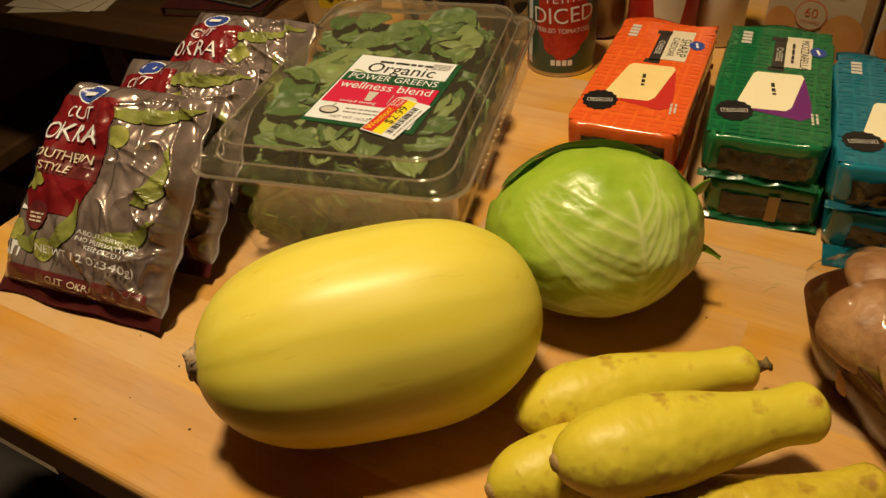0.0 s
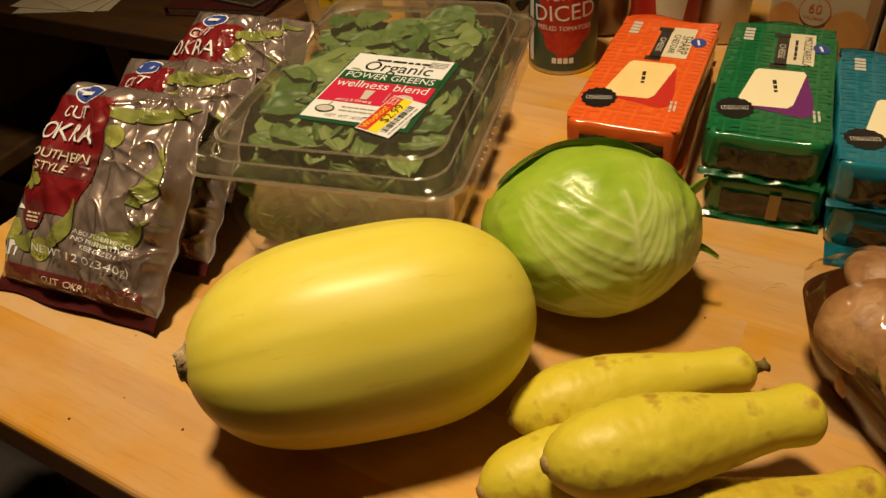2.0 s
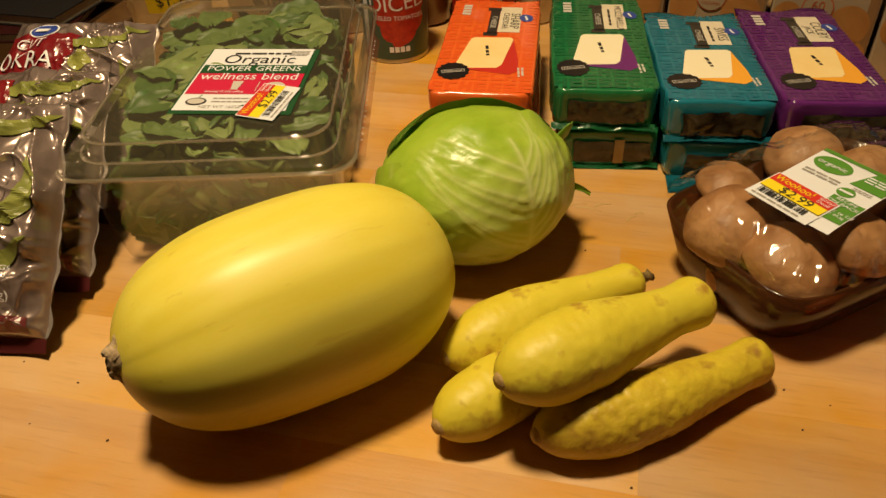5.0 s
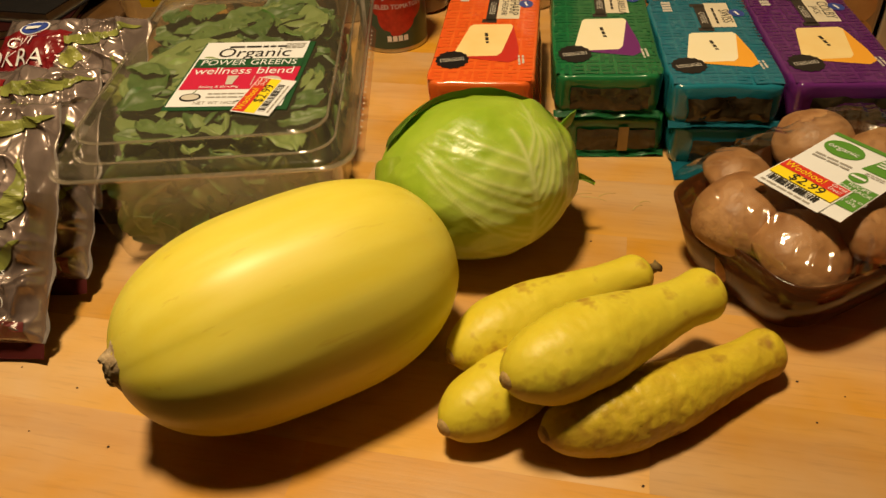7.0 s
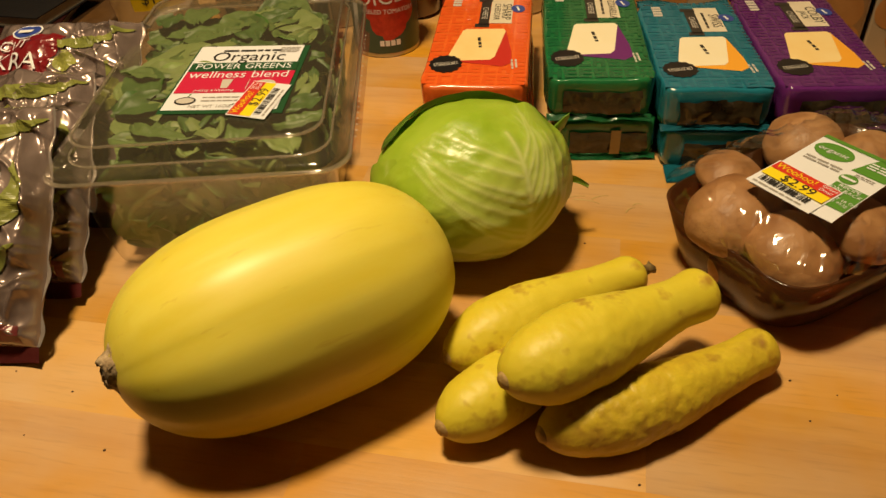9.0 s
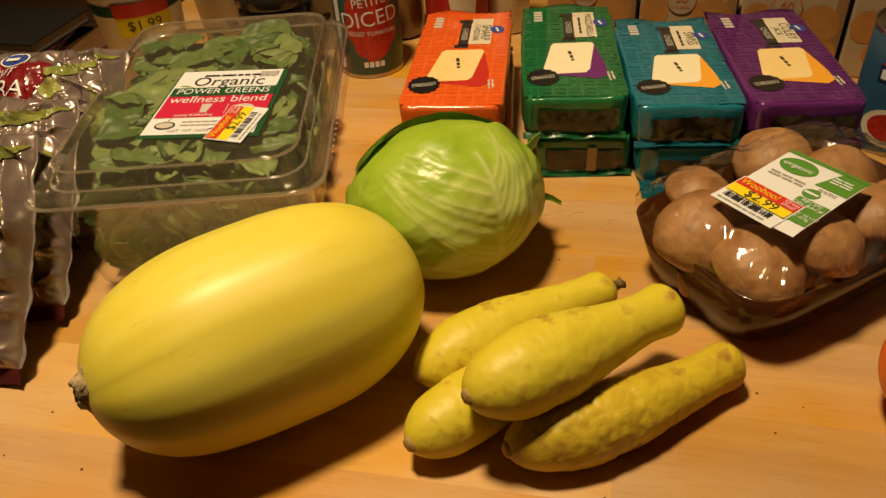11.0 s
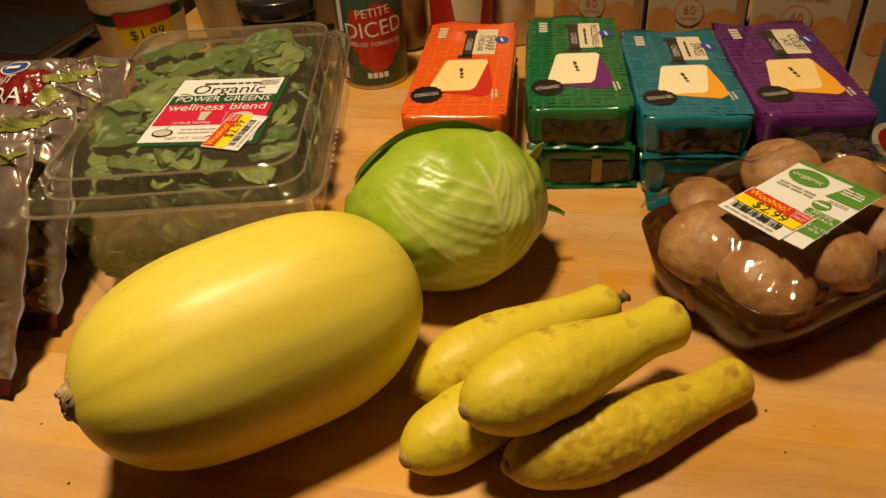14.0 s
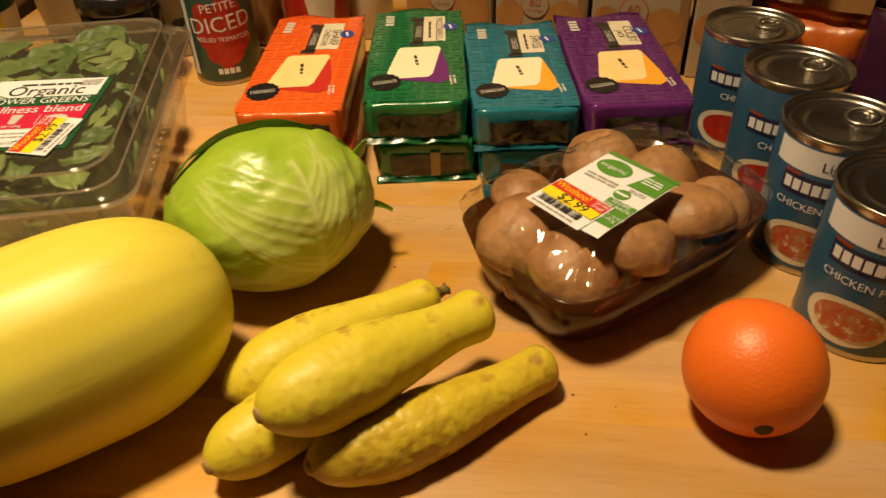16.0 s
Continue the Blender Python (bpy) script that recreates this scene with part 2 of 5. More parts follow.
    return m


TABLE_WOOD = wood("table_wood", (0.585, 0.345, 0.125), (0.475, 0.258, 0.086))
DESK_WOOD = wood("desk_wood", (0.056, 0.027, 0.010), (0.032, 0.015, 0.006), rough=0.4)
LEG_WOOD = wood("leg_wood", (0.16, 0.085, 0.034), (0.10, 0.05, 0.02), along="Z", rough=0.5)

# ---- the room ----
TABLE_TURN = -29.0
CORNER = (-0.411, 0.421)
FLOOR_Z = -0.75
TM = pose(CORNER[0], CORNER[1], 0, 0, 0, TABLE_TURN)

PLASTER = mat("plaster", (0.76, 0.68, 0.56), 0.8, vary=(0.70, 0.62, 0.50), scale=3, bump=0.2, bump_scale=60)
CARPET = mat("carpet", (0.30, 0.235, 0.165), 0.95, vary=(0.21, 0.16, 0.11), scale=60, bump=0.8, bump_scale=500)


def slab(name, sx, sy, sz, at, material, label):
    ob = part(name, box(sx, sy, sz, 0, at), material, None)
    return tagged(ob, label, "wall" if "wall" in name else name, kind="structure")


slab("floor", 5.2, 5.2, 0.1, (0, 1.0, FLOOR_Z - 0.05), CARPET, "beige carpet floor in the dark room")
slab("ceiling", 5.2, 5.2, 0.1, (0, 1.0, FLOOR_Z + 2.5), PLASTER, "plain painted ceiling of the kitchen")
slab("wall_north", 5.2, 0.1, 2.4, (0, 3.65, FLOOR_Z + 1.22), PLASTER, "plain painted wall in deep shade")
slab("wall_south", 5.2, 0.1, 2.4, (0, -1.65, FLOOR_Z + 1.22), PLASTER, "plain painted wall behind the viewer")
slab("wall_west", 0.1, 5.2, 2.4, (-2.65, 1.0, FLOOR_Z + 1.22), PLASTER, "plain painted side wall in shade")
slab("wall_east", 0.1, 5.2, 2.4, (2.65, 1.0, FLOOR_Z + 1.22), PLASTER, "plain painted side wall of the room")

EDGE_WOOD = wood("table_edge_wood", (0.56, 0.315, 0.11), (0.46, 0.24, 0.078))
PALE_WOOD = wood("pale_table_wood", (0.62, 0.39, 0.160), (0.53, 0.305, 0.110))
# the table: boards glued side by side, their ends staggered
TABLE_L, TABLE_W, BOARD_T = 1.45, 0.98, 0.034
table = thing("kitchen_table", TM, "light wooden kitchen table with a worn butcher-block top", "table")
DARK_UNDER = mat("table_core", (0.20, 0.11, 0.05), 0.7)
part("core", box(TABLE_L - 0.004, TABLE_W - 0.004, BOARD_T - 0.006, 0, (TABLE_L / 2, TABLE_W / 2, -BOARD_T / 2 - 0.0015)), DARK_UNDER, table)
part("apron", box(TABLE_L - 0.12, 0.022, 0.08, 0.002, (TABLE_L / 2, 0.07, -BOARD_T - 0.041)), LEG_WOOD, table)
part("apron", box(TABLE_L - 0.12, 0.022, 0.08, 0.002, (TABLE_L / 2, TABLE_W - 0.07, -BOARD_T - 0.041)), LEG_WOOD, table)
part("apron", box(0.022, TABLE_W - 0.18, 0.08, 0.002, (0.07, TABLE_W / 2, -BOARD_T - 0.041)), LEG_WOOD, table)
for lx, ly in ((0.08, 0.08), (TABLE_L - 0.08, 0.08), (0.08, TABLE_W - 0.08), (TABLE_L - 0.08, TABLE_W - 0.08)):
    part("leg", box(0.06, 0.06, 0.75 - BOARD_T, 0.004, (lx, ly, -(0.75 + BOARD_T) / 2)), LEG_WOOD, table)
FIRST_ENDS = {0: 0.406, 1: 0.5914}


def plank_box(k, w, front):
    bm = box(k - 0.00002, w - 0.00002, BOARD_T, 0, (0, 0, -BOARD_T / 2))
    if front:
        worn = [e for e in bm.edges if all(v.co.y < 0 and v.co.z > -0.001 for v in e.verts)]
        bmesh.ops.bevel(bm, geom=worn, offset=0.005, segments=4, affect="EDGES", profile=0.5)
    return bm


rng = random.Random(5)
y = 0.0
row = 0
while y < TABLE_W - 1e-6:
    w = min(0.0695, TABLE_W - y)
    x = 0.0
    while x < TABLE_L - 1e-6:
        k = (FIRST_ENDS[row] if row in FIRST_ENDS else rng.uniform(0.15, 0.5)) if x == 0 else rng.uniform(0.35, 0.6)
        if TABLE_L - x - k < 0.12:
            k = TABLE_L - x
        ob = part("plank", plank_box(k, w, row == 0), EDGE_WOOD if row == 0 else (PALE_WOOD if row == 1 and x == 0 else TABLE_WOOD), table)
        ob.location = (x + k / 2, y + w / 2, -rng.uniform(0, 0.00003))
        x += k
    y += w
    row += 1

# ---- spaghetti squash ----
SQUASH_SKIN = mat("squash_skin", (0.725, 0.605, 0.056), 0.40, vary=(0.77, 0.68, 0.11), scale=48, amount=0.4, bump=0.035, bump_scale=60, sss=0.08, stretch=(0.16, 1, 1), spec=0.45, fine=((0.60, 0.43, 0.05), 150, 0.66, 0.16))
STEM_MAT = mat("dry_stem", (0.66, 0.52, 0.33), 0.8, vary=(0.20, 0.12, 0.05), scale=120, bump=0.6, bump_scale=300)


def spaghetti_squash():
    t = thing("spaghetti_squash", pose(-0.0125, 0.334, 0, 0, 0, 13), "large smooth yellow spaghetti squash lying on the table", "squash")
    A, R = 0.0985, 0.0597

    def f(u, v):
        s = -math.cos(math.pi * u)
        fat = (1 - abs(s) ** 2.9) ** 0.5 if abs(s) < 1 else 0.0
        a = 2 * math.pi * v
        groove = 1 - min(1.0, abs(math.sin(5 * a + 0.9 + 0.35 * s)) ** 0.75)
        deep = 0.55 + 0.9 * noise.noise(Vector((math.cos(a) * 1.9, math.sin(a) * 1.9, 4.0))) + 0.8 * s * s
        lobes = 1 - 0.012 * groove * max(0.12, deep) + 0.004 * math.cos(4 * a + 2) + 0.0022 * math.cos(19 * a + 1 + s)
        lump = 1 + 0.018 * noise.noise(Vector((s * 1.6, math.cos(a) * 1.3, math.sin(a) * 1.3)))
        r = R * fat * lobes * lump * (1 + 0.03 * s)
        return Vector((A * s, r * math.cos(a), R * 0.99 + r * math.sin(a)))
    bm = sheet(f, 90, 180, True)
    bmesh.ops.remove_doubles(bm, verts=bm.verts, dist=1e-5)
    bmesh.ops.recalc_face_normals(bm, faces=bm.faces)
    part("body", bm, SQUASH_SKIN, t)
    bm = revolve([(0.0, 0.003), (0.004, 0.005), (0.0062, 0.0045), (0.0075, 0.002), (0.010, -0.001), (0.014, -0.005)], 26)
    for v in bm.verts:
        v.co.x *= 1.25
        v.co += 0.0038 * noise.noise_vector(v.co * 230)
    st = part("stem", bm, STEM_MAT, t, "dry broken stem stub")
    st.matrix_local = pose(-A + 0.003, -0.006, R * 1.16, 0, -82, 8)
    return t


spaghetti_squash()

# ---- cabbage ----
CAB_LEAF = mat("cabbage_leaf", (0.27, 0.43, 0.026), 0.32, vary=(0.39, 0.53, 0.060), scale=24, amount=0.4, bump=0.16, bump_scale=90, sss=0.1, spec=0.5)


def pale_base(m, axis, pale, start, end):
    """Leaf tissue that turns pale towards the stem, as it grows."""
    nt = m.node_tree
    b = nt.nodes["Principled BSDF"]
    src = b.inputs["Base Color"].links[0].from_socket
    tc = nt.nodes.new("ShaderNodeTexCoord")
    dot = nt.nodes.new("ShaderNodeVectorMath")
    dot.operation = "DOT_PRODUCT"
    dot.inputs[1].default_value = axis
    nt.links.new(tc.outputs["Object"], dot.inputs[0])
    mr = nt.nodes.new("ShaderNodeMapRange")
    mr.inputs[1].default_value, mr.inputs[2].default_value = start, end
    nt.links.new(dot.outputs["Value"], mr.inputs[0])
    mix = nt.nodes.new("ShaderNodeMix")
    mix.data_type = "RGBA"
    mix.inputs[7].default_value = (*pale, 1)
    nt.links.new(mr.outputs[0], mix.inputs[0])
    nt.links.new(src, mix.inputs[6])
    nt.links.new(mix.outputs[2], b.inputs["Base Color"])


def pale_ribs(m, pale):
    """Ribs that are part of the leaf, paler than the blade."""
    nt = m.node_tree
    b = nt.nodes["Principled BSDF"]
    src = b.inputs["Base Color"].links[0].from_socket
    at = nt.nodes.new("ShaderNodeAttribute")
    at.attribute_name = "rib"
    mul = nt.nodes.new("ShaderNodeMath")
    mul.operation = "MULTIPLY"
    mul.inputs[1].default_value = 0.80
    nt.links.new(at.outputs["Fac"], mul.inputs[0])
    mix = nt.nodes.new("ShaderNodeMix")
    mix.data_type = "RGBA"
    mix.inputs[7].default_value = (*pale, 1)
    nt.links.new(mul.outputs[0], mix.inputs[0])
    nt.links.new(src, mix.inputs[6])
    nt.links.new(mix.outputs[2], b.inputs["Base Color"])


pale_base(CAB_LEAF, (0.29, -0.77, -0.56), (0.52, 0.58, 0.16), 0.004, 0.066)
pale_ribs(CAB_LEAF, (0.68, 0.74, 0.34))
CAB_DARK = mat("cabbage_outer", (0.13, 0.27, 0.03), 0.38, vary=(0.22, 0.40, 0.05), scale=25, bump=0.3, bump_scale=80)


def cabbage():
    c = thing("cabbage", pose(0.1265, 0.424, 0.0535), "fresh round green cabbage with pale veined leaves", "cabbage")
    RX, RY, RZ = 0.0705, 0.0612, 0.0542
    S = Vector((0.24, -0.84, -0.49)).normalized()
    side = S.cross(Vector((0, 0, 1))).normalized()
    up = side.cross(S).normalized()

    def to(th, ph):
        """th: angle from the stem; ph: turn round it, 0 upwards."""
        return S * math.cos(th) + (up * math.cos(ph) + side * math.sin(ph)) * math.sin(th)

    def at(d, r=1.0):
        k = 1 + 0.035 * noise.noise(d * 2.2) + 0.013 * noise.noise(d * 5.5) + 0.003 * noise.noise(d * 13)
        return Vector((d.x * RX, d.y * RY, d.z * RZ)) * (r * k)

    part("heart", sheet(lambda u, v: at(to(math.pi * u, 2 * math.pi * v), 0.965), 40, 60, True), CAB_LEAF, c)
    rng = random.Random(3)
    leaves = [(2.9, 1.0, 1.9, 0.985, 3), (1.9, 0.9, 2.2, 0.988, 3), (-1.9, 1.0, 2.2, 0.992, 3), (-0.05, 1.75, 1.95, 1.0, 8)]
    for ph0, half, reach, r0, ribs in leaves:
        def ripple(d, ph0=ph0, r0=r0):
            return r0 + 0.012 * noise.noise(d * 3.4 + Vector((ph0, 0, 0)))

        def leaf(u, v, ph0=ph0, half=half, reach=reach):
            q = 2 * v - 1
            th = 0.02 + reach * u * (1 - 0.12 * q * q)
            ph = ph0 + half * q * (0.75 + 0.25 * u)
            lip = max(0.0, u - 0.92) * 0.22
            d = to(th, ph)
            return at(d, ripple(d) + lip)
        rib_pts, rib_w, rib_s = [], [], []

        def rib(path, w0, w1, s0, s1):
            n = len(path) - 1
            for i, d in enumerate(path):
                rib_pts.append(at(d, ripple(d)))
                rib_w.append(w0 + (w1 - w0) * i / n)
                rib_s.append(s0 + (s1 - s0) * i / n)
        mid = [to(0.02 + reach * 0.8 * i / 80, ph0 + 0.03 * math.sin(i * 0.06)) for i in range(81)]
        rib(mid, 0.0034, 0.0012, 1.0, 0.75)
        for k in range(ribs):
            for sg in (-1, 1):
                f = (k + 0.5 + rng.uniform(-0.22, 0.22)) / ribs
                at_mid = min(70, int(3 + 62 * f ** 1.15))
                d0 = mid[at_mid]
                fore = (mid[at_mid + 2] - d0).normalized()
                out = fore.cross(d0).normalized() * -sg
                if out.dot(side) * sg < 0:
                    out = -out
                al = radians(rng.uniform(58, 70) if sg > 0 else rng.uniform(36, 48)) * (1 - 0.15 * f)
                ln = (rng.uniform(1.5, 1.75) if sg > 0 else rng.uniform(1.15, 1.4)) * (1 - 0.35 * f)
                path = [d0]
                steps = 50
                heading = fore * math.cos(al) + out * math.sin(al)
                d = d0.copy()
                turn = rng.uniform(0.004, 0.013)
                for m in range(steps):
                    across = d.cross(heading).normalized()
                    if across.dot(fore) < 0:
                        across = -across
                    heading = (heading + across * (turn + 0.003 * math.sin(m * 0.12 + k))).normalized()
                    d = (d + heading * (ln / steps)).normalized()
                    heading = (heading - d * heading.dot(d)).normalized()
                    path.append(d.copy())
                rib(path, 0.0018 - 0.0005 * f, 0.0009, 0.95 - 0.2 * f, 0.42)
                if ribs > 4:
                    for q in range(8 + (k % 3), 44, 7):
                        b0 = path[q]
                        fwd = (path[q + 2] - b0).normalized()
                        crossways = b0.cross(fwd).normalized() * (1 if (q + k) % 2 else -1)
                        go = fwd * 0.75 + crossways * 0.66
                        twig_path = [(b0 + go * (0.016 * e) + fwd * (0.0012 * e * e)).normalized() for e in range(14)]
                        rib(twig_path, 0.0007, 0.0004, 0.34, 0.10)
        fine_grid = (220, 320) if ribs > 4 else (50, 60)
        bm = sheet(leaf, fine_grid[0], fine_grid[1], True)
        co = np.array([v.co for v in bm.verts])
        pts, wid, power = np.array(rib_pts), np.array(rib_w), np.array(rib_s)
        val, rise = np.zeros(len(co)), np.zeros(len(co))
        for a in range(0, len(co), 2000):
            dist = np.sqrt(((co[a:a + 2000, None, :] - pts[None]) ** 2).sum(2))
            val[a:a + 2000] = (power[None] * (0.75 * np.exp(-(dist / wid[None]) ** 2) + 0.25 * np.exp(-(dist / (2.4 * wid[None])) ** 2))).max(1)
            rise[a:a + 2000] = (power[None] * np.exp(-(dist / (2.2 * wid[None])) ** 2)).max(1)
        for v, s in zip(bm.verts, rise):
            v.co += v.co.normalized() * 0.0006 * float(s)
        lf = part("leaf", bm, CAB_LEAF, c)
        att = lf.data.color_attributes.new("rib", "FLOAT_COLOR", "POINT")
        att.data.foreach_set("color", np.repeat(val[:, None], 4, 1).astype(np.float32).ravel())

    def outer(u, v):
        az = radians(168 - 160 * v)
        el = radians(32 + 31 * u * (0.35 + 0.75 * math.sin(math.pi * v) ** 0.7) + 2.5 * math.sin(17 * v) * u)
        d = Vector((math.cos(el) * math.cos(az), math.cos(el) * math.sin(az), math.sin(el)))
        k = 1.008 + 0.055 * u ** 2 * math.sin(math.pi * min(1, max(0, v))) ** 0.8 + 0.010 * noise.noise(Vector((v * 9, u * 2, 1))) * u
        return Vector((d.x * RX, d.y * RY, d.z * RZ)) * k
    bm = sheet(outer, 14, 60)
    bmesh.ops.solidify(bm, geom=bm.faces[:], thickness=0.0009)
    part("leaf", smooth(bm), CAB_DARK, c, "dark green torn outer leaf edge")
    tip = revolve([(0.0, -0.012), (0.004, -0.008), (0.006, 0), (0.003, 0.010), (0.0, 0.014)], 10)
    for v in tip.verts:
        v.co = Vector((v.co.x, v.co.y * 0.3, v.co.z))
    ob = part("leaf", tip, CAB_DARK, c, "small torn green leaf scrap")
    ob.matrix_local = pose(0.066, 0.004, 0.024, 25, 15, 20)
    curl = sheet(lambda u, v: Vector((0.020 * u, 0.007 * (v - 0.5) * (1.15 - u), -0.004 * u + 0.003 * math.sin(3 * u) + 0.004 * (2 * v - 1) ** 2)), 12, 8)
    bmesh.ops.solidify(curl, geom=curl.faces[:], thickness=0.0009)
    ob = part("leaf", smooth(curl), CAB_LEAF, c, "pale curled end of an outer leaf")
    ob.matrix_local = pose(0.062, -0.012, -0.010, 20, 8, -25)
    return c


cabbage()

# ---- yellow squashes ----
SUMMER_SKIN = mat("summer_squash_skin", (0.60, 0.49, 0.030), 0.46, vary=(0.67, 0.58, 0.055), scale=30, amount=0.5, bump=0.28, bump_scale=60, fine=((0.40, 0.24, 0.03), 62, 0.59, 0.14), sss=0.05, spec=0.4)
OLD_SKIN = mat("summer_squash_warty_skin", (0.60, 0.48, 0.035), 0.42, vary=(0.47, 0.33, 0.030), scale=48, amount=0.3, bump=0.6, bump_scale=110, fine=((0.30, 0.165, 0.025), 60, 0.56, 0.16), spec=0.4)
SCAR = mat("blossom_scar", (0.50, 0.36, 0.13), 0.7, vary=(0.28, 0.16, 0.05), scale=200, bump=0.4, bump_scale=400)
STEM_DARK = mat("squash_stem", (0.10, 0.06, 0.02), 0.8, vary=(0.28, 0.20, 0.06), scale=150, bump=0.8, bump_scale=300)


def yellow_squash(tip, end, r_bulb, r_neck, label, skin, bend=0.0, warts=0.0, stem=False, seed=0, sag=0.0, grow=0.32):
    tip, end = Vector(tip), Vector(end)
    ax = end - tip
    L = ax.length
    yaw = math.degrees(math.atan2(ax.y, ax.x))
    pitch = math.degrees(math.asin(ax.z / L))
    t = thing("yellow_squash", pose(*tip, 0, -pitch, yaw), label, "squash", "yellow summer squashes")

    def f(u, v):
        s = 0.5 - 0.5 * math.cos(math.pi * u)
        a = 2 * math.pi * v
        k = min(1.0, max(0.0, (s - grow) / (0.86 - grow)))
        k = k * k * (3 - 2 * k)
        r = r_bulb + (r_neck - r_bulb) * k
        if s < grow:
            r *= math.sqrt(max(0.0, 1 - ((grow - s) / grow) ** 2.3))
        if s > 0.93:
            r *= math.sqrt(max(0.0, 1 - ((s - 0.93) / 0.07) ** 2.4))
        d = Vector((s * 9 + seed, math.cos(a) * 1.2, math.sin(a) * 1.2))
        r *= 1 + 0.05 * noise.noise(d * 0.7) + 0.05 * math.exp(-((s - 0.93) / 0.05) ** 2)
        dent = noise.noise(Vector((s * 16 + seed * 3, math.cos(a) * 1.9, math.sin(a) * 1.9)))
        r *= 1 - 0.06 * max(0.0, dent - 0.28)
        if warts:
            q = 0.45 * noise.noise(Vector((s * 14 + seed, math.cos(a) * 2.6, math.sin(a) * 2.6))) + 0.8 * noise.noise(Vector((s * 44 + seed, math.cos(a) * 6, math.sin(a) * 6))) + 0.5 * noise.noise(Vector((s * 80 + seed, math.cos(a) * 9, math.sin(a) * 9)))
            ridge = 0.5 - abs(noise.noise(Vector((s * 26 + seed, math.cos(a) * 3.4, math.sin(a) * 3.4))))
            r *= 1 + warts * (q + 0.9 * ridge) * (0.3 + 0.7 * math.exp(-((s - 0.38) / 0.28) ** 2))
        b = bend * math.sin(math.pi * s)
        return Vector((L * s, b + r * math.cos(a), sag * math.sin(math.pi * s) + r * math.sin(a)))
    bm = sheet(f, 130, 72, True)
    bmesh.ops.remove_doubles(bm, verts=bm.verts, dist=1e-5)
    bmesh.ops.recalc_face_normals(bm, faces=bm.faces)
    part("body", bm, skin, t)
    sc = part("blossom_scar", revolve([(0.0, 0.0011), (0.0035, 0.0009), (0.0052, -0.0012), (0.0056, -0.004)], 16), SCAR, t, "pale round blossom scar")
    sc.matrix_local = pose(0.0, 0, 0, 0, -90, 0)
    if stem:
        bm = revolve([(0.0075, -0.006), (0.0055, 0.0), (0.0032, 0.003), (0.0030, 0.006), (0.0042, 0.009), (0.0, 0.010)], 10)
        for v in bm.verts:
            v.co += 0.0024 * noise.noise_vector(v.co * 300)
        st = part("stem", bm, STEM_DARK, t, "dark shrivelled stem end")
        st.matrix_local = pose(L - 0.001, 0, 0, 0, 90, 0)
    else:
        st = part("stem_scar", revolve([(0.0, 0.0006), (0.004, 0.0004), (0.0055, -0.002)], 12), SCAR, t)
        st.matrix_local = pose(L, 0, 0, 0, 90, 0)
    return t


yellow_squash((0.066, 0.299, 0.022), (0.207, 0.326, 0.024), 0.0215, 0.0125, "yellow summer squash with a dark dried stem", SUMMER_SKIN, bend=0.004, warts=0.02, stem=True, seed=1)
yellow_squash((0.048, 0.253, 0.021), (0.170, 0.300, 0.016), 0.0205, 0.0135, "yellow summer squash lying under another one", SUMMER_SKIN, warts=0.02, seed=2)
yellow_squash((0.096, 0.232, 0.0205), (0.249, 0.249, 0.016), 0.0205, 0.0138, "wrinkled warty yellow summer squash on the table", OLD_SKIN, bend=-0.005, warts=0.052, seed=3)
yellow_squash((0.079, 0.243, 0.058), (0.219, 0.276, 0.047), 0.0235, 0.0145, "smooth yellow summer squash resting on the others", SUMMER_SKIN, warts=0.026, seed=4)

# ---- orange ----
ORANGE_PEEL = mat("orange_peel", (0.80, 0.150, 0.018), 0.40, vary=(0.84, 0.185, 0.022), scale=20, bump=0.2, bump_scale=480, sss=0.06)


NAVEL = mat("orange_navel", (0.030, 0.016, 0.007), 0.7, vary=(0.07, 0.035, 0.01), scale=300, bump=0.4, bump_scale=400)


def orange():
    o = thing("orange", pose(0.335, 0.183, 0.0375), "single bright navel orange on the table", "orange")
    bm = bmesh.new()
    bmesh.ops.create_uvsphere(bm, u_segments=64, v_segments=40, radius=0.0375)
    for v in bm.verts:
        v.co *= 1 + 0.012 * noise.noise(v.co * 30)
    part("peel", smooth(bm), ORANGE_PEEL, o)
    nv = revolve([(0.0, 0.0002), (0.0026, 0.0004), (0.0040, 0.0005), (0.0052, -0.0008)], 18)
    ob = part("navel", nv, NAVEL, o, "small dark navel")
    d = Vector((-0.487, -0.846, -0.217)).normalized()
    ob.matrix_local = Matrix.Translation(d * 0.0376) @ d.to_track_quat("Z", "Y").to_matrix().to_4x4()
    return o


orange()

# ---- tins ----
TIN = mat("tin", (0.55, 0.52, 0.47), 0.28, 1.0, vary=(0.42, 0.40, 0.36), scale=60, bump=0.05, bump_scale=200)
PAPER_W = mat("white_print", (0.76, 0.78, 0.82), 0.5, vary=(0.71, 0.73, 0.77), scale=30)
INK = mat("black_print", (0.02, 0.018, 0.016), 0.5)
TEAL = mat("teal_label", (0.040, 0.095, 0.078), 0.35, vary=(0.028, 0.070, 0.056), scale=30)
TOMATO = mat("tomato_print", (0.50, 0.035, 0.02), 0.4, vary=(0.30, 0.015, 0.01), scale=160, amount=0.4)
BLUE_SOUP = mat("blue_label", (0.036, 0.130, 0.235), 0.35, vary=(0.016, 0.060, 0.135), scale=14, amount=0.6)
NAVY = mat("navy_print", (0.015, 0.02, 0.07), 0.4)
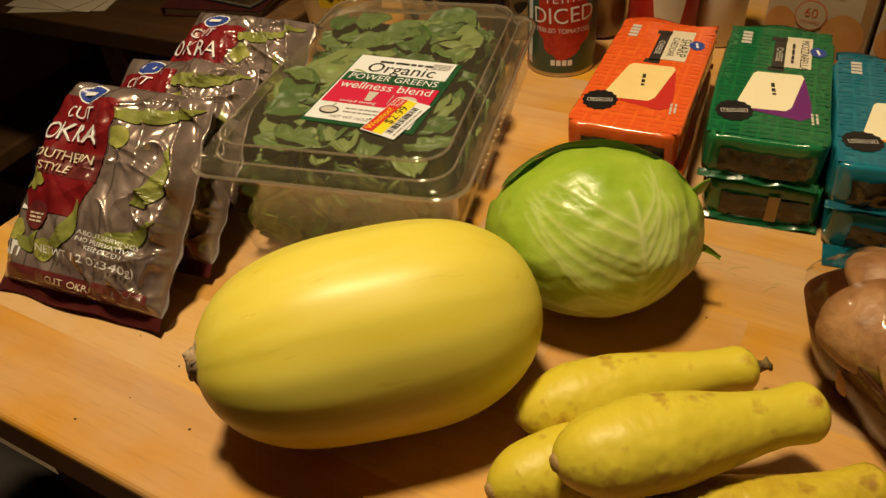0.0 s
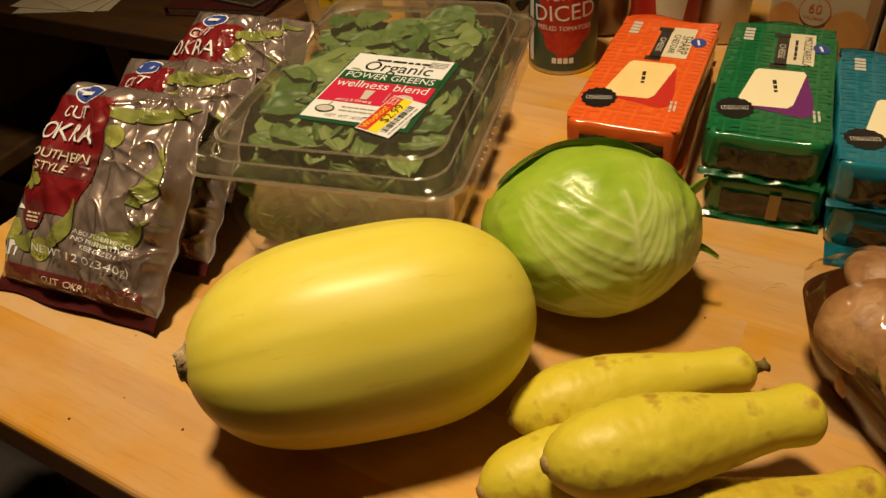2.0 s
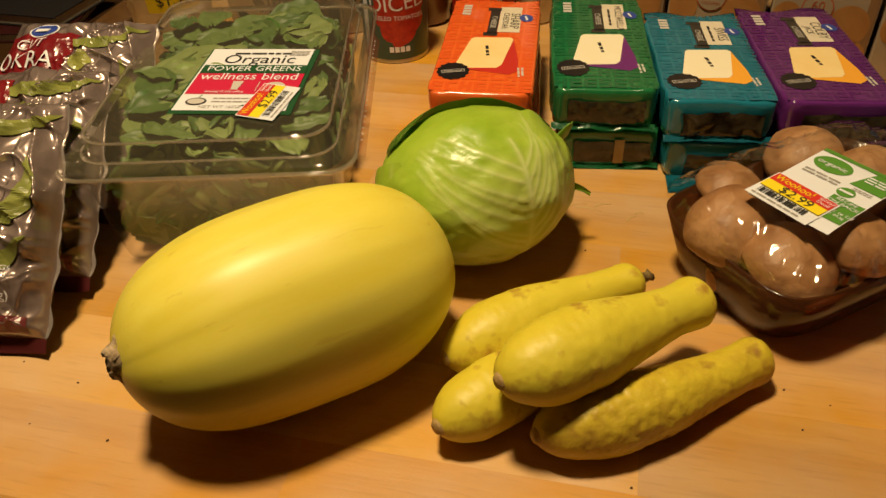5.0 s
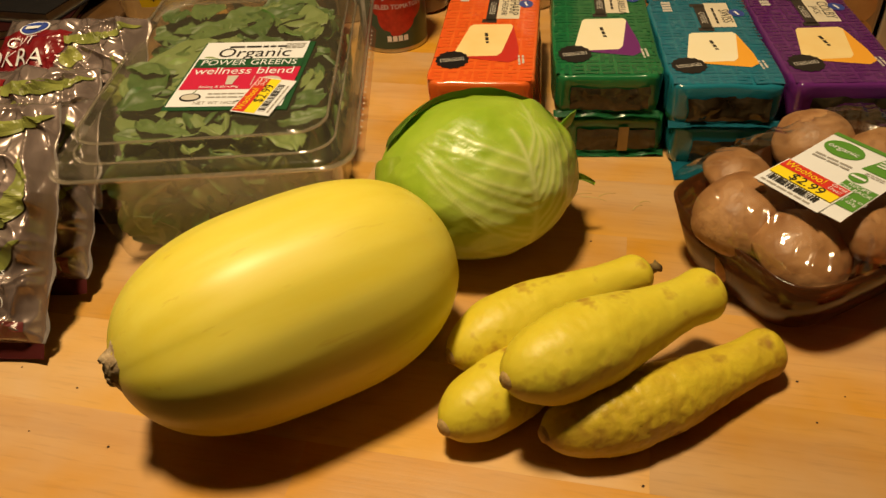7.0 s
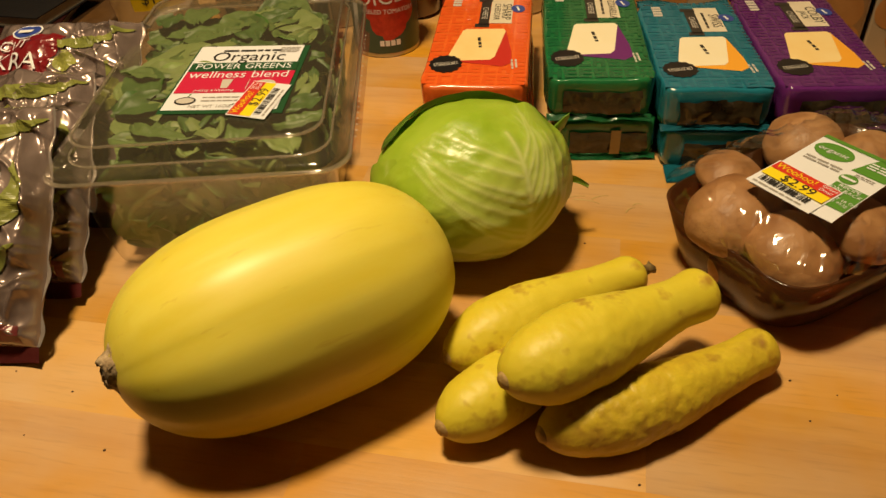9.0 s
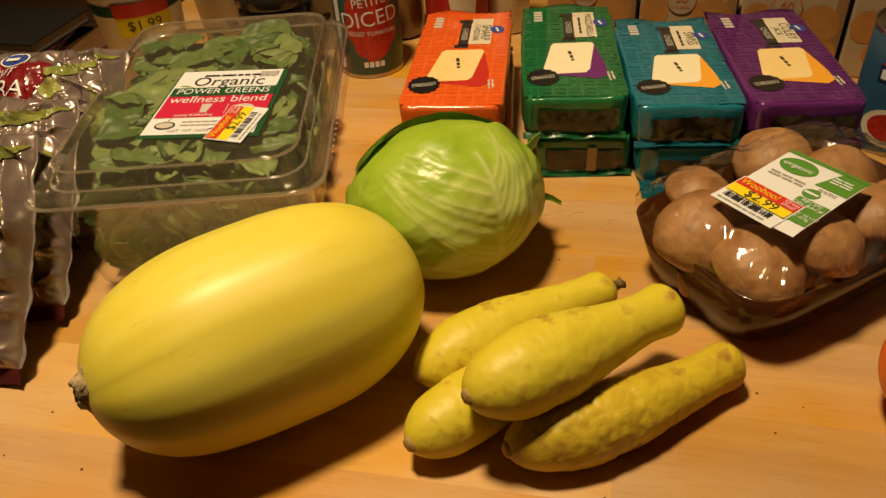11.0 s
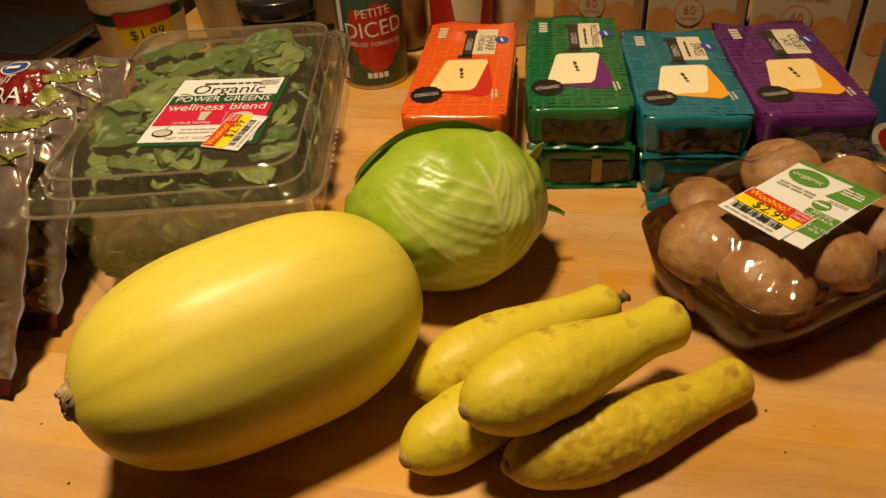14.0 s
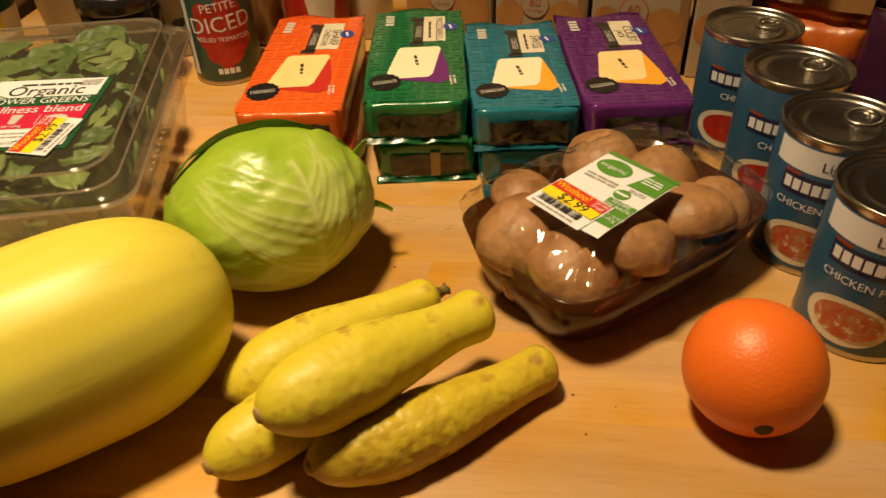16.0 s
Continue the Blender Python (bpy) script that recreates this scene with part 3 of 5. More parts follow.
STEW = mat("stew_print", (0.42, 0.20, 0.08), 0.4, vary=(0.45, 0.05, 0.02), scale=130, amount=0.3, fine=((0.62, 0.50, 0.30), 200, 0.55, 0.1))
CREAM = mat("cream_print", (0.72, 0.66, 0.52), 0.45, vary=(0.62, 0.54, 0.40), scale=60)


def tin_can(name, m, r, h, paper, label, category, group, ring=True):
    t = thing(name, m, label, category, group)
    part("body", revolve([(0.0, 0.001), (r * 0.93, 0.001), (r * 0.985, 0.0), (r, 0.0015), (r * 0.985, 0.004), (r * 0.972, 0.006), (r * 0.972, h - 0.006), (r * 0.985, h - 0.004), (r, h - 0.002), (r, h), (r * 0.975, h + 0.0003), (r * 0.955, h - 0.002), (r * 0.945, h - 0.0045), (r * 0.86, h - 0.0045), (r * 0.83, h - 0.0035), (r * 0.80, h - 0.0045), (r * 0.60, h - 0.0045), (r * 0.58, h - 0.0040), (r * 0.55, h - 0.0045), (0.0, h - 0.0045)], 72), TIN, t)
    part("paper_label", revolve([(r * 0.980, 0.0042), (r * 0.984, 0.0050), (r * 0.984, h - 0.0075), (r * 0.980, h - 0.0065)], 72), paper, t)
    if ring:
        bm = bmesh.new()
        n, m2 = 20, 8
        vs = [[bm.verts.new(((0.0085 + 0.0022 * math.cos(b)) * math.cos(a) * 1.15, (0.0085 + 0.0022 * math.cos(b)) * math.sin(a), 0.0009 * math.sin(b))) for b in [2 * math.pi * j / m2 for j in range(m2)]] for a in [2 * math.pi * i / n for i in range(n)]]
        for i in range(n):
            for j in range(m2):
                bm.faces.new((vs[i][j], vs[(i + 1) % n][j], vs[(i + 1) % n][(j + 1) % m2], vs[i][(j + 1) % m2]))
        ob = part("pull_ring", smooth(bm), TIN, t)
        ob.matrix_local = pose(r * 0.42, 0, h - 0.0024, 0, -4, 0)
        rv = part("rivet", revolve([(0.0035, 0), (0.0035, 0.0012), (0.0, 0.0018)], 12), TIN, t)
        rv.matrix_local = pose(r * 0.68, 0, h - 0.0045)
    return t


def on_can(r, face, z0):
    """Print on a tin's side, round the direction face (degrees)."""
    def place(x, y, h):
        a = radians(face) + x / r
        return ((r * 0.984 + h) * math.cos(a), (r * 0.984 + h) * math.sin(a), z0 + y)
    return place


def tomato_can():
    r, h = 0.0355, 0.110
    t = tin_can("tomato_can", pose(0.153, 0.778, 0), r, h, TEAL, "teal tin of petite diced peeled tomatoes", "can", "", False)
    pl = on_can(r, -96, 0.06)
    for tx, ty, rr in ((-0.014, 0.012, 0.014), (0.008, 0.016, 0.015), (0.018, 0.004, 0.014), (0.0, -0.002, 0.019), (-0.016, -0.006, 0.013), (0.014, -0.013, 0.015), (-0.006, -0.019, 0.016), (0.005, -0.026, 0.013), (-0.001, -0.034, 0.008)):
        decal("tomato_picture", move2d(disc2d(rr, rr * 1.05, 18, 0.08, 3), tx, ty, 40 * tx), pl, 0.0002 + 0.004 * (0.04 + ty) * 0.05, TOMATO, t)
    decal("lettering", move2d(text2d("PETITE", 0.0125), 0, 0.022, 5), pl, 0.0006, PAPER_W, t)
    decal("lettering", move2d(text2d("DICED", 0.0225), 0, 0.0045, 4), pl, 0.0006, PAPER_W, t)
    decal("lettering", move2d(text2d("PEELED TOMATOES", 0.0065), 0, -0.0105), pl, 0.0006, PAPER_W, t)
    decal("small_print", merge2d(*[move2d(rect2d(0.0045, 0.006, 2), -0.0095 + 0.0058 * i, -0.044) for i in range(4)]), pl, 0.0006, PAPER_W, t)
    decal("side_panel", move2d(rect2d(0.008, 0.09, 4), -0.040, -0.005), pl, 0.0003, PAPER_W, t)
    return t


tomato_can()

STICKER_RUST = mat("rust_red_print", (0.30, 0.05, 0.02), 0.4)
SOUP = [(0.536, 0.438, False), (0.511, 0.361, False), (0.480, 0.287, True), (0.452, 0.213, True)]
for i, (sx, sy, light) in enumerate(SOUP):
    r, h = 0.0385, 0.104
    t = tin_can("soup_can", pose(sx, sy, 0), r, h, BLUE_SOUP, "blue soup tin with a pull-ring lid" + (", pale band on top" if light else ""), "can", "soup tins in a row")
    face = math.degrees(math.atan2(-0.02 - sy, 0.06 - sx))
    pl = on_can(r, face, 0.052)
    if light:
        decal("pale_band", move2d(rect2d(0.075, 0.017, 24), 0, 0.036), pl, 0.0002, PAPER_W, t)
        decal("lettering", move2d(text2d("Light", 0.0095), 0.006, 0.0345), pl, 0.0005, NAVY, t)
    decal("banner", move2d(rect2d(0.062, 0.014, 20), 0.004, 0.017, 0), pl, 0.0003, NAVY, t)
    decal("banner_accent", move2d(rect2d(0.012, 0.0022, 8), -0.020, 0.0250), pl, 0.0004, STICKER_RUST, t)
    for j in range(9):
        decal("banner_mark", move2d(rect2d(0.0051, 0.0080, 2), -0.022 + 0.0065 * j, 0.017), pl, 0.0006, PAPER_W, t)
    decal("lettering", move2d(text2d("CHICKEN POT PIE" if light else "CHICKEN", 0.0075), 0.003, 0.002), pl, 0.0005, PAPER_W, t)
    decal("bowl_picture", move2d(disc2d(0.026, 0.017), -0.004, -0.027), pl, 0.0003, CREAM, t)
    decal("stew_picture", move2d(disc2d(0.021, 0.0125), -0.003, -0.026), pl, 0.0006, TOMATO if not light else STEW, t)

# ---- cheese ----


def film_print(name, a, b):
    """Printed glossy film, slightly uneven in tone."""
    m = mat(name, a, 0.20, vary=[0.7 * p + 0.3 * q for p, q in zip(a, b)], scale=25, amount=0.9, bump=1.0, bump_scale=34, coat=0.6)
    return m


RIBBON = mat("ribbon_print", (0.035, 0.03, 0.025), 0.35)
BADGE = mat("badge_print", (0.014, 0.012, 0.012), 0.35)
SILVER_INK = mat("pale_print", (0.55, 0.52, 0.47), 0.4)
LOGO_BLUE = mat("blue_oval_print", (0.03, 0.06, 0.30), 0.35)
CHEESE_FACE = mat("cheese_picture", (0.83, 0.60, 0.24), 0.4, vary=(0.88, 0.70, 0.34), scale=30)
CHEESE_PALE = mat("pale_cheese_picture", (0.84, 0.76, 0.52), 0.4, vary=(0.86, 0.80, 0.6), scale=30)
WINDOW_FILM = mat("dark_glossy_film", (0.018, 0.015, 0.010), 0.09, vary=(0.055, 0.043, 0.022), scale=60, amount=0.3, bump=0.8, bump_scale=70)


STRAP = mat("cheese_strip", (0.30, 0.20, 0.08), 0.2, vary=(0.22, 0.14, 0.05), scale=60)


def block_letter(ch, w, h, k):
    """A chunky printed capital made of bars."""
    top = move2d(rect2d(w - k, k), k / 2, h / 2 - k / 2)
    low = move2d(rect2d(w - k, k), k / 2, k / 2 - h / 2)
    mid = move2d(rect2d(w - k, k * 0.9), k / 2, 0)
    left = move2d(rect2d(k, h), k / 2 - w / 2, 0)
    if ch == "C":
        return merge2d(left, top, low)
    if ch == "E":
        return merge2d(left, top, mid, low)
    if ch == "H":
        return merge2d(left, move2d(rect2d(w - 2 * k, k), 0, 0), move2d(rect2d(k, h), w / 2 - k / 2, 0))
    half = h / 2 - 1.45 * k
    return merge2d(move2d(rect2d(w, k), 0, h / 2 - k / 2), move2d(rect2d(w, k * 0.9), 0, 0), move2d(rect2d(w, k), 0, k / 2 - h / 2), move2d(rect2d(k, half), k / 2 - w / 2, h / 2 - k - half / 2), move2d(rect2d(k, half), w / 2 - k / 2, -h / 2 + k + half / 2))


def cheese_pack(m, film, tone, wedge, face, words, label, plain=False, D=0.180):
    W, H = 0.086, 0.0345
    t = thing("cheese_pack", m, label, "cheese", "stacked packs of sliced cheese")
    rng = random.Random(len(label) + int(1000 * m.translation.x))
    off = rng.uniform(0, 50)

    def crumple(bm, k):
        for v in bm.verts:
            edge = max(abs(v.co.x) / (W / 2), abs(v.co.y) / (D / 2))
            v.co += k * (0.04 + max(0.0, (edge - 0.88) / 0.12)) * (noise.noise_vector(v.co * 55 + Vector((off, 0, 0))) + 0.7 * noise.noise_vector(v.co * 150 + Vector((0, off, 0))))
        return bm
    loops = []
    for z, g in ((0.0005, 0.93), (0.003, 0.985), (0.010, 1.0), (0.024, 1.0), (0.0310, 0.998), (0.0335, 0.982), (0.0343, 0.955), (0.0345, 0.86), (0.0345, 0.6), (0.0345, 0.2)):
        loops.append(superloop(W / 2 - (1 - g) * W / 2 * (1 if g > 0.8 else 1), D / 2 - (1 - g) * W / 2, z, 120, 12))
    part("wrapper", crumple(loft(loops), 0.0018), film, t)
    # window at the end, an opaque near-black sheet of glossy film
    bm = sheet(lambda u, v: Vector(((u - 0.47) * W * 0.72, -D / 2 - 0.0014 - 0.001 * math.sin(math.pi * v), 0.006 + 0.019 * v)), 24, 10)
    part("end_window", crumple(bm, 0.0016), WINDOW_FILM, t, "dark glossy film over the pack end")
    if plain:
        strap = sheet(lambda u, v: Vector((0.004 + 0.008 * u, -D / 2 - 0.0034, 0.006 + 0.022 * v)), 2, 4)
        part("strap", strap, STRAP, t, "pale strip of cheese behind the film")
    # crimped seal sticking out at the end
    bm = sheet(lambda u, v: Vector(((u - 0.5) * W * 0.97, -D / 2 + 0.001 - (0.020 if plain and D < 0.175 else 0.005) * v, 0.0045 - 0.0035 * v + 0.0030 * v * noise.noise(Vector((u * 5, off, 0))))), 30, 5)
    bmesh.ops.solidify(bm, geom=bm.faces[:], thickness=0.0005)
    part("seal", bm, film, t)
    bm = sheet(lambda u, v: Vector(((u - 0.5) * W * 0.97, D / 2 - 0.002 + 0.012 * v, 0.030 + 0.005 * v - 0.004 * v * v + 0.0022 * v * math.sin(u * 7 + off))), 30, 5)
    bmesh.ops.solidify(bm, geom=bm.faces[:], thickness=0.0005)
    part("seal", bm, film, t)
    if plain:
        return t
    pl = lambda x, y, h: (x * 1.07, y * D / 0.180 * 1.08, H + 0.0001 + 0.30 * h)
    pattern = []
    for j in range(10):
        for i in range(7):
            ch = "CHEESE"[(i + 3 * j + len(label)) % 6]
            pattern.append(move2d(block_letter(ch, 0.0094, 0.0132, 0.0031), -0.0333 + 0.0111 * i, 0.0735 - 0.0163 * j, 4 * (-1) ** (i + j)))
    decal("letter_pattern", merge2d(*pattern), pl, 0.0007, tone, t, "tone-on-tone printed letters")
    decal("wedge_side", poly2d([(-0.020, -0.046), (0.020, -0.054), (0.027, -0.048), (0.026, -0.030), (0.020, 0.006), (-0.010, 0.004)]), pl, 0.0011, wedge, t)
    decal("wedge_face", poly2d([(-0.0235, -0.041), (-0.021, -0.046), (0.010, -0.044), (0.0135, -0.039), (0.0200, 0.004), (0.0180, 0.008), (-0.013, 0.007), (-0.0155, 0.004)]), pl, 0.0015, face, t)
    decal("wedge_print", move2d(bars2d(1, 0.017, 0.0026, 0.0018, 4), 0.000, -0.016, -82), pl, 0.0018, INK, t)
    decal("badge", move2d(disc2d(0.0125, 0.0130, 48, 0.05, 14), -0.0235, -0.051, 12), pl, 0.0019, BADGE, t)
    decal("badge_ring", move2d(merge2d(rect2d(0.018, 0.0045)), -0.0235, -0.051, 12), pl, 0.0021, SILVER_INK, t)
    decal("badge_band", move2d(rect2d(0.017, 0.0036), -0.0235, -0.051, 12), pl, 0.0023, BADGE, t)
    decal("lettering", move2d(text2d("Natural", 0.0048), -0.0235, -0.051, 12), pl, 0.0025, SILVER_INK, t)
    decal("name_panel", move2d(rect2d(0.019, 0.050), 0.0145, 0.043), pl, 0.0012, CREAM, t)
    decal("ribbon", merge2d(move2d(rect2d(0.0085, 0.046), 0.0005, 0.038), move2d(rect2d(0.012, 0.006), -0.0005, 0.063), move2d(rect2d(0.012, 0.006), -0.0005, 0.014)), pl, 0.0014, RIBBON, t)
    decal("lettering", move2d(text2d("CHEESE", 0.0068), 0.0004, 0.037, -90), pl, 0.0017, SILVER_INK, t)
    decal("lettering", move2d(text2d(words[0], 0.0115 if len(words[0]) < 7 else 0.0085, 0.9), 0.0185, 0.040, -90), pl, 0.0017, INK, t)
    if len(words) > 1:
        decal("lettering", move2d(text2d(words[1], 0.0075, 0.9), 0.0105, 0.040, -90), pl, 0.0017, INK, t)
    else:
        decal("small_print", move2d(bars2d(1, 0.034, 0.002, 0.001, 6), 0.0105, 0.040, -90), pl, 0.0017, INK, t)
    decal("logo_oval", move2d(disc2d(0.0075, 0.006), 0.0285, 0.046, -75), pl, 0.0016, LOGO_BLUE, t)
    decal("logo_mark", move2d(rect2d(0.008, 0.0018), 0.0285, 0.046, -75), pl, 0.0019, PAPER_W, t)
    decal("nutrition_marks", merge2d(*[move2d(rect2d(0.0075, 0.0042), -0.0255, 0.053 + 0.0055 * i) for i in range(4)]), pl, 0.0014, SILVER_INK, t)
    decal("small_print", move2d(bars2d(2, 0.014, 0.0016, 0.0014, 8), 0.029, -0.050, -85), pl, 0.0014, SILVER_INK, t)
    return t


ORANGE_FILM = film_print("orange_film", (0.86, 0.16, 0.03), (0.70, 0.075, 0.015))
ORANGE_TONE = mat("orange_tone_print", (0.772, 0.113, 0.022), 0.22, bump=0.5, bump_scale=48, coat=0.4)
GREEN_FILM = film_print("green_film", (0.015, 0.17, 0.055), (0.006, 0.075, 0.035))
GREEN_TONE = mat("green_tone_print", (0.010, 0.118, 0.044), 0.22, bump=0.5, bump_scale=48, coat=0.4)
BLUE_FILM = film_print("blue_film", (0.012, 0.18, 0.25), (0.006, 0.10, 0.175))
BLUE_TONE = mat("blue_tone_print", (0.009, 0.136, 0.209), 0.22, bump=0.5, bump_scale=48, coat=0.4)
PURPLE_FILM = film_print("purple_film", (0.13, 0.022, 0.17), (0.055, 0.008, 0.085))
PURPLE_TONE = mat("purple_tone_print", (0.089, 0.014, 0.123), 0.22, bump=0.5, bump_scale=48, coat=0.4)
RED_SIDE = mat("red_wedge_print", (0.52, 0.03, 0.02), 0.4)
PURPLE_SIDE = mat("purple_wedge_print", (0.14, 0.02, 0.16), 0.4)
GOLD_SIDE = mat("gold_wedge_print", (0.82, 0.38, 0.04), 0.4)
CHEESES = [
    ((0.202, 0.612), -24, ORANGE_FILM, ORANGE_TONE, RED_SIDE, CHEESE_FACE, ("SHARP", "CHEDDAR"), "orange printed pack of sharp cheddar cheese", 0.0352, 0.200),
    ((0.2965, 0.584), -22.5, GREEN_FILM, GREEN_TONE, PURPLE_SIDE, CHEESE_PALE, ("MOZZARELLA",), "green printed pack of mozzarella cheese", 0.0352, 0.198),
    ((0.366, 0.524), -22, BLUE_FILM, BLUE_TONE, GOLD_SIDE, CHEESE_PALE, ("SWISS",), "teal blue printed pack of swiss cheese", 0.0352, 0.172),
    ((0.450, 0.498), -21, PURPLE_FILM, PURPLE_TONE, GOLD_SIDE, CHEESE_FACE, ("COLBY", "JACK"), "purple printed pack of colby jack cheese", 0.0352, 0.184),
]
for (cx, cy), turn, film, tone, wedge, face, words, label, lift, d in CHEESES:
    cheese_pack(pose(cx + 0.003, cy - 0.004, 0, 0, 0, turn + 1.5), film, tone, wedge, face, words, label + ", under another", True, d)
    cheese_pack(pose(cx, cy, lift, 0, 0, turn), film, tone, wedge, face, words, label + ", on top of a stack", False, d)

# ---- clamshell of greens ----
CLEAR = clear_plastic("clear_plastic", gloss=1.4, rough=0.07, haze=0.13, haze_colour=(0.34, 0.30, 0.20), bump=0.12, bump_scale=30)
CLEAR_TUB = clear_plastic("clear_plastic_tub", gloss=1.2, rough=0.06, haze=0.02, haze_colour=(0.3, 0.25, 0.18), bump=0.1, bump_scale=25)
CLEAR_EDGE = clear_plastic("clear_plastic_edge", gloss=2.6, rough=0.08, haze=0.28, haze_colour=(0.42, 0.36, 0.27), tint=(0.9, 0.88, 0.82))
LEAF_MATS = [mat("leaf_green_a", (0.036, 0.098, 0.016), 0.5, vary=(0.070, 0.150, 0.028), scale=60, bump=0.3, bump_scale=150),
             mat("leaf_green_b", (0.085, 0.155, 0.036), 0.5, vary=(0.125, 0.205, 0.052), scale=60, bump=0.3, bump_scale=150),
             mat("leaf_green_c", (0.16, 0.235, 0.066), 0.5, vary=(0.22, 0.29, 0.095), scale=60, bump=0.3, bump_scale=150)]
GREEN_PRINT = mat("dark_green_print", (0.012, 0.075, 0.025), 0.45)
RED_PRINT = mat("crimson_print", (0.56, 0.015, 0.06), 0.45)
STICKER_RED = mat("sticker_red", (0.60, 0.035, 0.02), 0.45)
STICKER_YELLOW = mat("sticker_yellow", (0.86, 0.66, 0.02), 0.45)
GREY_PRINT = mat("grey_print", (0.32, 0.30, 0.28), 0.5)
CM = pose(-0.0158, 0.5850, 0, 0, 0, -15.5)


def price_sticker(parent, pl, x, y, turn, size=1.0, h=0.0006):
    """White price sticker: red promo panel, yellow price panel, code bars."""
    def put(shape, dx, dy, rot=0.0):
        c, s = math.cos(radians(turn)), math.sin(radians(turn))
        return move2d(shape, x + size * (c * dx - s * dy), y + size * (s * dx + c * dy), turn + rot)
    k = size
    st = decal("price_sticker", put(rect2d(0.044 * k, 0.031 * k), 0, 0), pl, h, PAPER_W, parent, "white price sticker")
    inv = st
    decal("promo_panel", put(rect2d(0.042 * k, 0.0095 * k), 0, 0.0100), pl, h + 0.0002, STICKER_RED, inv)
    decal("lettering", put(text2d("Woohoo!", 0.0085 * k, 0.8), -0.006, 0.0102), pl, h + 0.0004, STICKER_YELLOW, inv)
    decal("lettering", put(text2d("Great\nDeal!", 0.0042 * k), 0.0155, 0.0102), pl, h + 0.0004, PAPER_W, inv)
    decal("price_panel", put(rect2d(0.042 * k, 0.0085 * k), 0, 0.0008), pl, h + 0.0002, STICKER_YELLOW, inv)
    decal("lettering", put(text2d("$2.99", 0.0105 * k, 0.95), 0.002, 0.0010), pl, h + 0.0004, INK, inv)
    decal("code_bars", put(codebars2d(0.032 * k, 0.0055 * k), -0.002, -0.0070), pl, h + 0.0002, INK, inv)
    decal("small_print", put(bars2d(1, 0.034 * k, 0.0015 * k, 0.001), -0.002, -0.0125), pl, h + 0.0002, GREY_PRINT, inv)
    return st


def clamshell():
    t = thing("salad_clamshell", CM, "clear plastic clamshell tub with a white salad label", "food container")
    W, D = 0.0980, 0.1430
    tub = part("tub", loft([rounded(W - .020, D - .020, 0.0008, 96, 0.022), rounded(W - .016, D - .016, 0.003, 96, 0.022), rounded(W - .012, D - .012, 0.03, 96, 0.022), rounded(W - .008, D - .008, 0.078, 96, 0.022), rounded(W, D, 0.080, 96, 0.022), rounded(W + .001, D + .001, 0.0835, 96, 0.022)], (True, False)), CLEAR_TUB, t)
    lid = part("lid", loft([rounded(W + .002, D + .002, 0.0815, 96, 0.022), rounded(W + .002, D + .002, 0.0870, 96, 0.022), rounded(W - .002, D - .002, 0.0892, 96, 0.022), rounded(W - .010, D - .010, 0.0885, 96, 0.022), rounded(W - .013, D - .013, 0.0905, 96, 0.022), rounded(W - .016, D - .016, 0.1010, 96, 0.022), rounded(W - .019, D - .019, 0.1024, 96, 0.022), rounded(W - .024, D - .024, 0.1018, 96, 0.022), rounded(W * 0.3, D * 0.3, 0.1018, 96, 0.02)], (False, True)), CLEAR, t)
    lip = part("hinge_flap", sheet(lambda u, v: Vector((W - 0.004 + 0.010 * v, -0.105 + 0.20 * u, 0.084 - 0.014 * v)), 20, 2), CLEAR, t, "clear side flap with tear dots")
    dots = merge2d(*[move2d(disc2d(0.0008, 0.0008, 6), 0, -0.09 + 0.0085 * i) for i in range(21)])
    decal("tear_dots", dots, lambda x, y, h: (W + 0.003 + x, y, 0.0755 + h), 0.0004, SILVER_INK, lip)
    def bead(hx, hy, z, r, name):
        ring = rounded(hx, hy, z, 120, 0.022)
        loops = []
        for k in range(9):
            a = 2 * math.pi * k / 8
            g = r * math.cos(a)
            loops.append([Vector((v.x * (1 + g / hx), v.y * (1 + g / hy), z + r * math.sin(a))) for v in ring])
        return part(name, loft(loops, (False, False)), CLEAR_EDGE, t)
    rims = [bead(W + .002, D + .002, 0.0840, 0.0016, "rim_bead"), bead(W - .015, D - .015, 0.1012, 0.0011, "lid_ridge"), bead(W - .011, D - .011, 0.0888, 0.0009, "lid_ridge")]
    for ob in (tub, lid, lip, *rims):
        ob.visible_shadow = False
    lc, ls = math.cos(radians(-5.0)), math.sin(radians(-5.0))
    pl = lambda x, y, h: (0.0165 + 1.01 * x * lc - 1.22 * y * ls, -0.0425 + 1.01 * x * ls + 1.22 * y * lc, 0.1024 + h)
    card = decal("label", rect2d(0.086, 0.086), pl, 0.0, GREEN_PRINT, t, "white salad label with a dark green border")
    decal("label_face", move2d(rect2d(0.080, 0.0825), -0.0015, 0.002), pl, 0.0003, PAPER_W, card)
    decal("maker_marks", move2d(bars2d(1, 0.044, 0.0024, 0.001, 2), 0.0, 0.036), pl, 0.0006, INK, card)
    decal("lettering", move2d(text2d("Organic", 0.0175), 0.0, 0.0272), pl, 0.0006, INK, card)
    decal("band", move2d(rect2d(0.080, 0.0115), 0.0, 0.0135), pl, 0.0006, GREEN_PRINT, card)
    decal("lettering", move2d(text2d("POWER GREENS", 0.0098), 0.0, 0.0135), pl, 0.0009, PAPER_W, card)
    decal("panel", move2d(rect2d(0.080, 0.0270), 0.0, -0.0062), pl, 0.0006, RED_PRINT, card)
    decal("lettering", move2d(text2d("wellness blend", 0.0125), 0.0, 0.0025), pl, 0.0009, PAPER_W, card)
